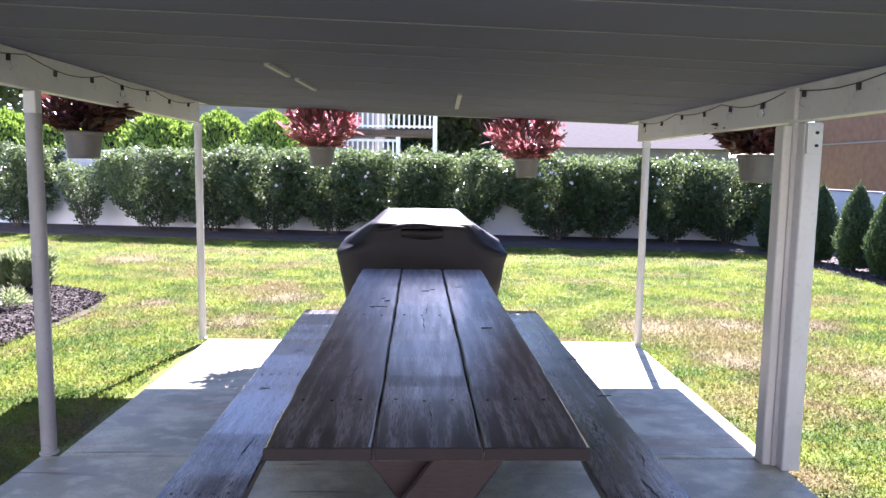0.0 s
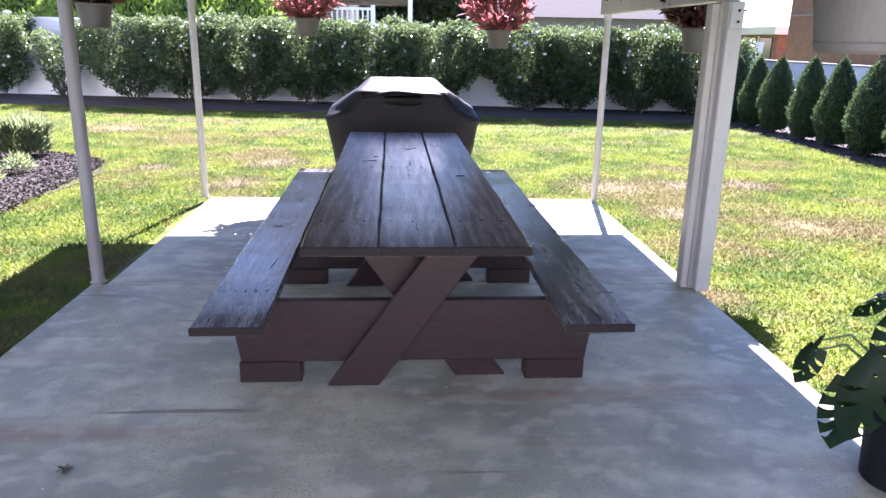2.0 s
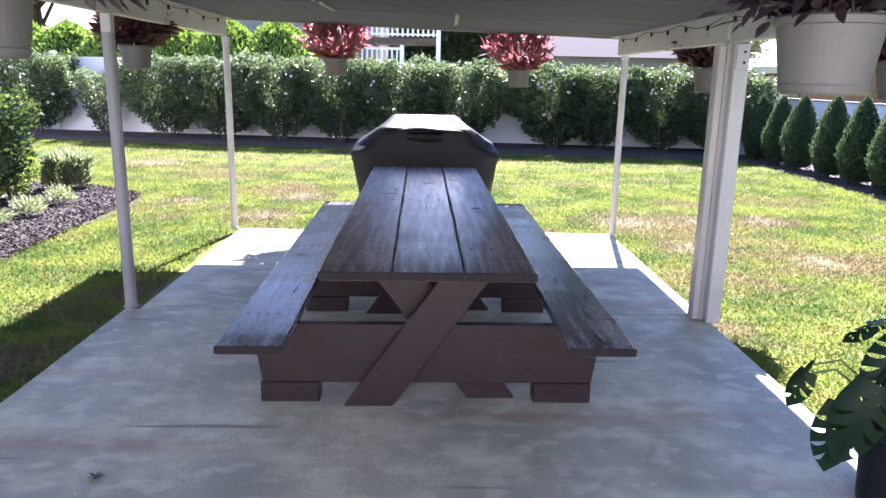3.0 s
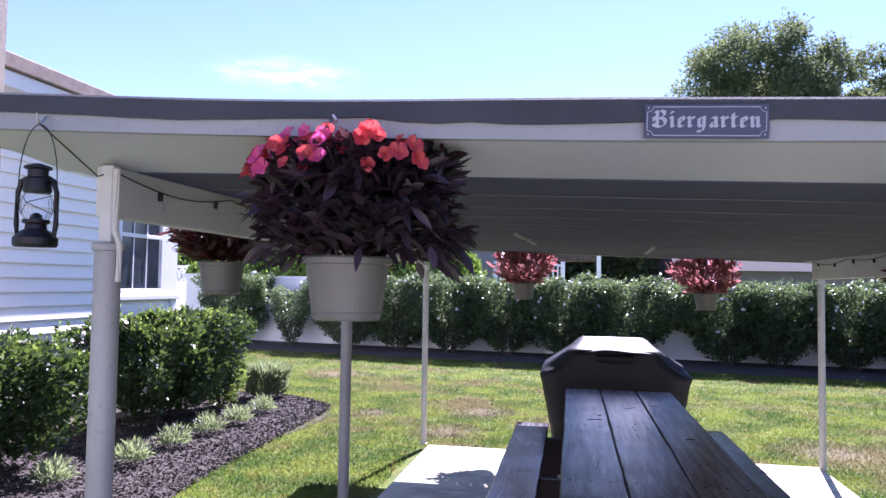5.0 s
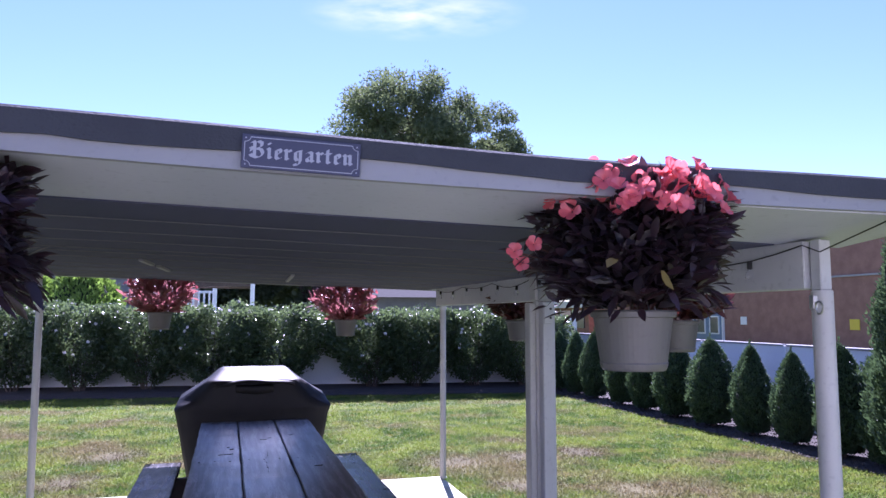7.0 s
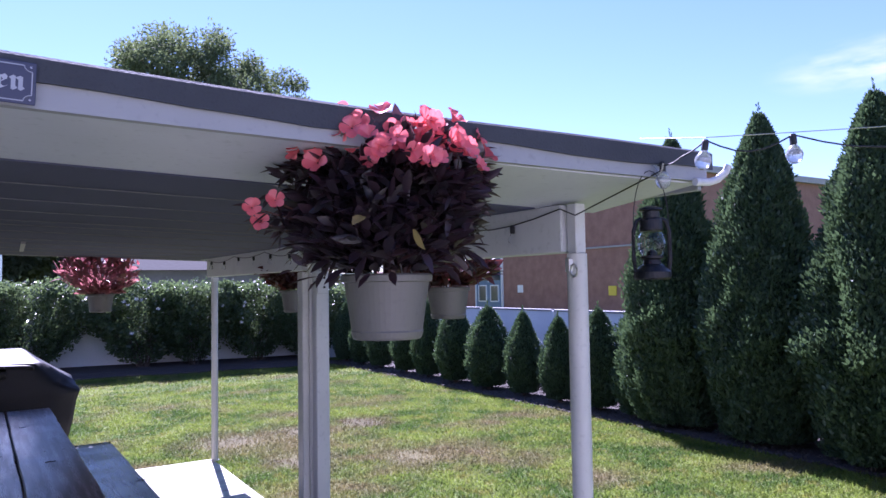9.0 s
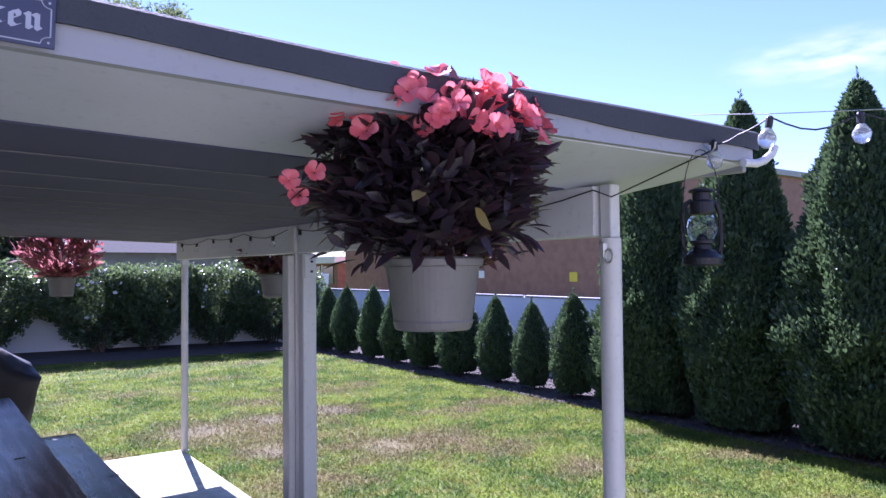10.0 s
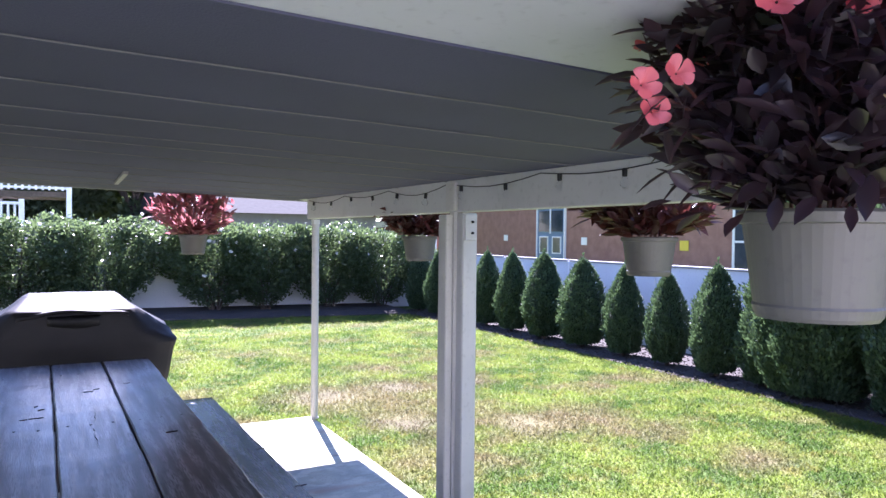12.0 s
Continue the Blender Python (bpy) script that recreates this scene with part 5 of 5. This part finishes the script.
for i, (y, sc, hh) in enumerate(((2.45, 1.08, 1.0), (1.3, 1.0, 1.02), (0.2, 1.0, 1.0), (-0.9, 1.05, 1.03))):
    c = copy_thing((tall, tall2)[i % 2], pose(6.7, y, 0, 0, 0, 90 * i + 30))
    c.scale = (sc, sc, hh)

# ---- beyond the fences ----
lime = [conifer("bright green conifer behind the back fence", 0.95, 2.75, 15000, 110 + i, pose(-3.85 - 1.36 * i, 18.5 + 0.2 * i, 0), leaf=M_LIME, leaf_len=0.12, top=5.0, group="conifers behind the fence") for i in range(2)]
for i, (x, h) in enumerate(((-6.2, 0.97), (-7.4, 0.94), (-8.6, 0.92), (-9.8, 0.96), (-11.0, 0.95), (-12.2, 0.9), (-13.4, 1.0), (-14.6, 1.0))):
    far = 17.9 / (17.3 - SLANT * x)
    c = copy_thing(lime[i % 2], pose(x * far, 17.3 * far, 0, 0, 0, 60 * i))
    c.scale = (far, far, h * 1.04)

M_TAN = mat("beige_siding", (0.22, 0.205, 0.19), (0.27, 0.255, 0.235), 1.5, 0.6, 0.06, 40)
nb = thing("neighbour_house", "pale sided two-storey house with white balcony railings", "house")
part("wall", box(bmesh.new(), -9.5, -1.8, 26.0, 34.0, -0.1, 6.2), M_TAN, nb)
for i in range(24):
    part("siding_board", box(bmesh.new(), -9.5, -1.8, 25.97, 25.998, 0.1 + i * 0.25, 0.33 + i * 0.25), M_TAN, nb)
bm = ring_surface(bmesh.new(), [[(-10, 25.6, 6.2), (-10, 34.4, 6.2), (-10, 30, 8.6)], [(-1.4, 25.6, 6.2), (-1.4, 34.4, 6.2), (-1.4, 30, 8.6)]])
part("roof", bm, M_GREYROOF, nb)
for zf, x0, x1, zr in ((2.55, -2.9, 0.3, 3.35), (1.25, -3.2, -0.9, 2.4)):
    part("deck", box(bmesh.new(), x0, x1, 23.8, 25.97, zf, zf + 0.16), M_BARK if zf > 2 else M_VINYL, nb)
    part("top_rail", box(bmesh.new(), x0, x1, 23.8, 23.9, zr - 0.08, zr), M_VINYL, nb)
    part("bottom_rail", box(bmesh.new(), x0, x1, 23.82, 23.88, zf + 0.24, zf + 0.30), M_VINYL, nb)
    k = int((x1 - x0) / 0.16)
    for i in range(k + 1):
        x = x0 + (x1 - x0) * i / k
        part("baluster", box(bmesh.new(), x - 0.03, x + 0.03, 23.83, 23.87, zf + 0.2, zr - 0.08), M_VINYL, nb)
    for x in (x0, x1):
        part("post", box(bmesh.new(), x - 0.07, x + 0.07, 23.78, 23.92, -0.1, zr + 0.08), M_VINYL, nb)

gar = thing("garage", "neighbour's low grey garage with a pale shingled roof", "garage")
part("wall", box(bmesh.new(), 3.2, 10.5, 25.0, 31.0, -0.1, 2.3), M_GREYWALL, gar)
bm = ring_surface(bmesh.new(), [[(2.9, 24.5, 2.25), (2.9, 31.5, 2.25), (2.9, 28, 3.4)], [(10.8, 24.5, 2.25), (10.8, 31.5, 2.25), (10.8, 28, 3.4)]])
part("roof", bm, M_GREYROOF, gar)

bld = thing("brick_building", "long red brick building with blue glazed double doors", "building")
part("wall", box(bmesh.new(), 22.0, 34.0, 16.4, 41.0, -0.2, 5.6), M_BRICK, bld)
part("roof", box(bmesh.new(), 21.8, 34.2, 16.2, 41.2, 5.6, 5.85), M_BATTEN, bld)
part("lintel", box(bmesh.new(), 21.94, 21.995, 16.4, 41.0, 3.05, 3.12), M_BATTEN, bld)
M_BLUE = mat("blue_paint", (0.10, 0.17, 0.27), (0.14, 0.22, 0.33), 5, 0.4, 0.05)
dr = part("door", box(bmesh.new(), 21.93, 21.99, 28.35, 30.55, -0.1, 2.95), M_BLUE, bld, "blue glazed double doors")
for y0 in (28.47, 29.52):
    part("pane", box(bmesh.new(), 21.90, 21.928, y0, y0 + 0.9, 1.80, 2.85), M_WINDOW, dr)
    part("pane", box(bmesh.new(), 21.90, 21.928, y0 + 0.15, y0 + 0.75, 0.75, 1.50), M_WINDOW, dr)
    for a, b, c, d in ((y0 + 0.09, y0 + 0.15, 0.69, 1.56), (y0 + 0.75, y0 + 0.81, 0.69, 1.56), (y0 + 0.15, y0 + 0.75, 0.69, 0.75), (y0 + 0.15, y0 + 0.75, 1.50, 1.56)):
        part("frame", box(bmesh.new(), 21.89, 21.929, a, b, c, d), M_VINYL, dr)
for y0, y1, z0, z1 in ((28.27, 28.35, -0.1, 3.03), (30.55, 30.63, -0.1, 3.03), (28.35, 30.55, 2.95, 3.03), (29.41, 29.49, 1.7, 2.95)):
    part("frame", box(bmesh.new(), 21.89, 21.995, y0, y1, z0, z1), M_VINYL, dr)
M_YELLOW = mat("yellow_sign", (0.65, 0.50, 0.04), (0.72, 0.56, 0.06), 5, 0.5, 0.05)
for y, zz, s, mm in ((26.9, 1.35, 0.2, M_VINYL), (33.6, 1.45, 0.18, M_VINYL), (20.75, 1.25, 0.22, M_YELLOW)):
    part("notice", box(bmesh.new(), 21.97, 21.998, y - s, y + s, zz - s * 0.9, zz + s * 0.9), mm, bld)
wn = part("window", box(bmesh.new(), 21.95, 21.998, 17.2, 18.3, 0.2, 2.7), M_WINDOW, bld)
for y0, y1, z0, z1 in ((17.1, 17.2, 0.1, 2.8), (18.3, 18.4, 0.1, 2.8), (17.2, 18.3, 2.7, 2.8), (17.2, 18.3, 1.4, 1.48), (17.2, 18.3, 0.1, 0.2)):
    part("frame", box(bmesh.new(), 21.92, 21.996, y0, y1, z0, z1), M_VINYL, wn)
wing = thing("far_building", "low pale building with a row of dark windows", "building")
part("wall", box(bmesh.new(), 22.5, 34.0, 43.0, 60.0, -0.2, 2.1), M_BRICK, wing)
part("roof", box(bmesh.new(), 22.0, 34.5, 42.5, 60.5, 2.1, 2.55), M_VINYL, wing)
for i in range(8):
    w_ = part("window", box(bmesh.new(), 22.43, 22.498, 43.6 + i * 2, 45.2 + i * 2, 0.7, 1.9), M_WINDOW, wing)
    part("frame", box(bmesh.new(), 22.40, 22.44, 45.2 + i * 2, 45.34 + i * 2, 0.6, 2.0), M_VINYL, w_)


def tree(label, x, y, trunk_r, H, crown_r, crown_z, n, seed, leaf_len=0.5, squash=0.8, group="", lobes=((0, 0, 0, 1),), clumps=34):
    """A broad tree: tapered trunk, limbs, and clumps of leaves with gaps between."""
    rg = np.random.default_rng(seed)
    r = random.Random(seed)
    b = thing("tree", label, "tree", group, pose(x, y, 0))
    bm = bmesh.new()
    tube(bm, [(0, 0, -0.1), (0.1, 0, H * 0.25), (0, 0.1, H * 0.55), (0, 0, H * 0.85)], trunk_r, trunk_r * 0.2, 9)
    part("trunk", bm, M_BARK, b)
    centres = []
    small = (34 / clumps) ** 0.28
    for k in range(clumps):
        d = Vector((r.gauss(0, 1), r.gauss(0, 1), r.gauss(0.15, 0.8))).normalized()
        ox, oy, oz, size = lobes[k % len(lobes)]
        f = r.uniform(0.45, 0.95) * size
        centres.append((ox + d.x * crown_r * f, oy + d.y * crown_r * f, crown_z + oz + d.z * crown_r * squash * f, r.uniform(0.20, 0.36) * crown_r * small * size ** 0.5))
    for cx, cy, cz, cr in centres[:22]:
        part("limb", tube(bmesh.new(), [(0, 0, H * r.uniform(0.3, 0.6)), (cx * 0.5, cy * 0.5, (cz + H * 0.5) / 2), (cx, cy, cz)], trunk_r * 0.3, 0.03, 5), M_BARK, b)
    idx = rg.integers(0, len(centres), n)
    C = np.array(centres)[idx]
    d = sphere_dirs(n, rg)
    rad = rg.uniform(0, 1, n) ** 0.4 * lumpy(d, seed, 4, 0.22)
    P = C[:, :3] + d * (C[:, 3] * rad)[:, None] * np.array([1, 1, 0.75])
    part("crown", leaf_mesh("crown", P, d + rg.normal(size=(n, 3)) * 0.8, rg.uniform(0.6, 1.3, n) * leaf_len, rg.uniform(0.6, 1.2, n) * leaf_len * 0.6, rg), M_TREE, b)
    return b


tree("tall broad shade tree far behind the neighbours", 12.0, 45.0, 0.45, 18.5, 6.6, 13.8, 70000, 120, 0.22, 0.85, lobes=((-2.0, 0, 0.3, 0.74), (-2.4, 0, -0.8, 0.78), (-0.5, 0, -0.8, 0.7), (2.8, 0, -0.9, 0.60), (5.0, 0, -2.4, 0.42)), clumps=170)
tree("leafy tree behind the neighbour's garage", 3.0, 34.0, 0.25, 7, 4.0, 4.3, 26000, 121, 0.32, group="far trees")
tree("leafy tree behind the neighbour's garage", 9.5, 40.0, 0.25, 8, 4.5, 4.8, 18000, 122, 0.4, group="far trees")
tree("leafy tree behind the neighbour's garage", -0.6, 37.0, 0.25, 7, 4.2, 3.8, 24000, 126, 0.35, group="far trees")
tree("leafy tree beyond the house", -16.0, 30.0, 0.3, 9, 4.5, 5.5, 11000, 123, 0.4, group="far trees")
tree("leafy tree beyond the far building", 20.0, 56.0, 0.3, 8, 5.0, 4.6, 9000, 124, 0.5, group="far trees")
tree("leafy tree beyond the far building", 14.5, 52.0, 0.3, 7, 4.5, 4.0, 9000, 125, 0.5, group="far trees")

# ---- thin clouds far off ----
M_CLOUD = bpy.data.materials.new("thin_cloud")
M_CLOUD.use_nodes = True
cn, cl = M_CLOUD.node_tree.nodes, M_CLOUD.node_tree.links
cn.remove(cn["Principled BSDF"])
em, tp, mxs = cn.new("ShaderNodeEmission"), cn.new("ShaderNodeBsdfTransparent"), cn.new("ShaderNodeMixShader")
em.inputs["Color"].default_value, em.inputs["Strength"].default_value = (1, 1, 1, 1), 0.36
ctc, cnz, cgr = cn.new("ShaderNodeTexCoord"), cn.new("ShaderNodeTexNoise"), cn.new("ShaderNodeTexGradient")
cgr.gradient_type = "SPHERICAL"
cnz.inputs["Scale"].default_value, cnz.inputs["Detail"].default_value = 2.2, 8
cmul, cmap = cn.new("ShaderNodeMath"), cn.new("ShaderNodeMapRange")
cmul.operation = "MULTIPLY"
cl.new(ctc.outputs["Object"], cgr.inputs["Vector"])
cl.new(ctc.outputs["Object"], cnz.inputs["Vector"])
cl.new(cnz.outputs["Fac"], cmap.inputs["Value"])
cmap.inputs["From Min"].default_value, cmap.inputs["From Max"].default_value = 0.35, 0.75
cl.new(cmap.outputs[0], cmul.inputs[0])
cl.new(cgr.outputs["Fac"], cmul.inputs[1])
cl.new(cmul.outputs[0], mxs.inputs[0])
cl.new(tp.outputs[0], mxs.inputs[1])
cl.new(em.outputs[0], mxs.inputs[2])
cl.new(mxs.outputs[0], cn["Material Output"].inputs[0])
for x, y, z, w, h in ((-346, 792, 251, 120, 24), (192, 802, 360, 163, 35), (790, 368, 226, 156, 35)):
    bm = bmesh.new()
    bmesh.ops.create_grid(bm, x_segments=2, y_segments=2, size=1)
    c = part("backdrop", bm, M_CLOUD)
    c.matrix_basis = look((x, y, z), (0, 0, 1.6)) @ Matrix.Diagonal((w * 0.85, h * 1.0, 1, 1))
    c.visible_shadow = False
    tagged(c, "thin white wisp of cloud", "cloud", kind="structure")

# ---- potted monstera ----
mon = thing("potted_monstera", "monstera with split glossy leaves in a black nursery pot", "potted plant", m=pose(1.80, 1.51, 0))
part("pot", lathe(bmesh.new(), [(0.125, 0.0), (0.128, 0.006), (0.142, 0.23), (0.150, 0.232), (0.152, 0.27), (0.146, 0.275), (0.138, 0.26), (0.13, 0.2)], 36), M_BLACKPOT, mon)
part("soil", lathe(bmesh.new(), [(0.136, 0.222), (0.132, 0.232)], 24), M_SOIL, mon)


def monstera_leaf(size, seed):
    """A broad heart-shaped blade with a few deep splits on each side and a bent midrib."""
    r = random.Random(seed)
    bm = bmesh.new()
    n = 5 if size > 0.15 else 4

    def half_width(t):
        return size * 0.42 * math.sin(math.pi * min(1.0, 0.16 + 0.84 * t)) ** 0.62 * (1.0 - 0.16 * t)

    def at(s, w, t, f):
        x = s * w * f
        return (x, size * (t * 1.10 - 0.12) + size * 0.16 * f * (0.3 + t) - (0.10 * size * f if t < 0.08 else 0), -0.30 * size * t * t - x * x * 1.1 / size)
    for s in (-1, 1):
        for i in range(n):
            t0, t1 = i / n, (i + 1) / n
            split = i >= 1 and r.random() < (0.85 if size > 0.15 else 0.3)
            hole = not split and i >= 1
            root = r.uniform(0.15, 0.32)
            prev = None
            for f in (0.0, 0.1, 0.2, 0.3, 0.4, 0.5, 0.6, 0.7, 0.8, 0.88, 0.95, 1.0):
                g = 0.0
                if split:
                    g = 0.34 / n * max(0.0, math.sin(math.pi * min(1.0, max(0.0, (f - root) / (1.06 - root)))))
                elif hole and 0.1 < f < 0.4:
                    g = 0.20 / n
                a, b = t0 + g, t1
                pa, pb = bm.verts.new(at(s, half_width(a), a, f)), bm.verts.new(at(s, half_width(b), b, f))
                if prev:
                    bm.faces.new((prev[0], prev[1], pb, pa))
                prev = (pa, pb)
    bmesh.ops.remove_doubles(bm, verts=bm.verts, dist=0.0012)
    return bm


# stalk end, size, way of the tip, way the blade faces
blades_ = [((-0.228, -0.13, 0.495), 0.235, (-0.38, -0.15, -0.9), (-0.25, -0.9, 0.35)),
           ((-0.285, -0.07, 0.40), 0.20, (-0.15, -0.15, -0.97), (-0.2, -1, 0.15)),
           ((-0.09, -0.04, 0.64), 0.20, (-0.55, -0.25, -0.75), (-0.1, -0.8, 0.6)),
           ((-0.11, -0.12, 0.54), 0.21, (0.05, -0.3, -0.95), (0.1, -1, 0.2)),
           ((-0.425, -0.05, 0.525), 0.110, (-0.45, 0.0, -0.85), (-0.75, -0.6, 0.2)),
           ((-0.385, -0.02, 0.55), 0.105, (-0.25, 0.05, -0.95), (0.75, -0.65, 0.1)),
           ((-0.175, 0.03, 0.672), 0.09, (-0.93, 0.0, -0.35), (-0.2, -0.25, 1)),
           ((-0.165, 0.05, 0.675), 0.075, (0.9, 0.1, 0.3), (0.0, -0.35, 1)),
           ((0.14, -0.10, 0.54), 0.20, (0.7, -0.3, -0.6), (0.3, -0.8, 0.6)),
           ((0.12, 0.10, 0.62), 0.19, (0.7, 0.4, -0.4), (0.2, -0.3, 0.9)),
           ((0.10, -0.16, 0.40), 0.18, (0.5, -0.5, -0.7), (0.2, -0.8, 0.5))]
for k, (p, size, tip, face) in enumerate(blades_):
    yv = Vector(tip).normalized()
    zv = Vector(face)
    zv = (zv - yv * zv.dot(yv)).normalized()
    xv = yv.cross(zv)
    m = Matrix((xv, yv, zv)).transposed().to_4x4()
    m.translation = p
    part("leaf", monstera_leaf(size, k), M_MONSTERA, mon, m=m, smooth=True)
    part("petiole", tube(bmesh.new(), [(p[0] * 0.12, p[1] * 0.12, 0.22), (p[0] * 0.30, p[1] * 0.30, 0.22 + (p[2] - 0.22) * 0.6), (p[0] * 0.75, p[1] * 0.75, p[2] + 0.015), p], 0.006, 0.0035, 6), M_STEM, mon)

# ---- a fallen leaf on the slab and an eyelet on the post ----
bm = bmesh.new()
rg = np.random.default_rng(2)
th = np.array([0.3, 1.4, 2.6, 3.9, 5.2])
me = broad_leaf_mesh("dead_leaf", np.zeros((5, 3)) + np.array([0, 0, 0.006]), np.stack([np.cos(th), np.sin(th), np.full(5, 0.35)], 1), np.full(5, 0.035), np.full(5, 0.016), rg, 0.2)
bm.free()
tagged(part("dead_leaf", me, M_BARK, m=pose(-1.15, 1.64, 0)), "curled brown dead leaf on the concrete", "leaf")
ring = [(1.818, 1.06 + 0.016 * math.cos(a), 1.645 + 0.022 * math.sin(a)) for a in [math.tau * i / 14 for i in range(15)]]
part("eyelet", tube(bmesh.new(), ring, 0.004, seg=6), M_STEEL, roof)

# ---- grass blades ----
rg = np.random.default_rng(9)


def blades(n, x0, x1, y0, y1, h):
    x, y = rg.uniform(x0, x1, n), rg.uniform(y0, y1, n)
    keep = ~((x > -1.88) & (x < 1.90) & (y < 6.18)) & ~((x + 0.03 * np.sin(y * 7.3) < np.interp(y, [2, 3, 5, 7.6, 8.05, 8.4, 8.8, 9.1, 9.2], [-3.31, -3.26, -3.42, -3.48, -3.53, -3.66, -4.05, -4.7, -6])) & (y < 9.2)) & (x < 6.36 + 0.03 * np.sin(y * 9)) & (y < 14.36 + SLANT * x + 0.05 * np.sin(x * 3.4))
    for bx, by, br in BARE:
        keep &= (np.hypot(x - bx, y - by) > br * rg.uniform(0.0, 0.9, n))
    x, y = x[keep], y[keep]
    k = len(x)
    P = np.stack([x, y, np.full(k, -0.05)], 1)
    D = np.stack([rg.normal(size=k) * 0.9, rg.normal(size=k) * 0.9, np.ones(k)], 1)
    return P, D, rg.uniform(0.5, 1.25, k) * h


sets = [blades(195000, -4.2, 6.4, 1.0, 5.5, 0.040), blades(80000, -5.0, 6.4, 5.5, 7.5, 0.041), blades(68000, -6.0, 6.4, 7.5, 9.5, 0.042), blades(64000, -9.0, 6.4, 9.5, 11.5, 0.044), blades(78000, -9.5, 6.4, 11.5, 15.8, 0.046)]
P, D, L = (np.concatenate([s[i] for s in sets]) for i in range(3))
tagged(part("grass", leaf_mesh("grass", P, D, L, rg.uniform(0.006, 0.011, len(P)), rg, 0.2), M_BLADE), "short mown grass, green with tan dry patches", "grass", kind="stuff")
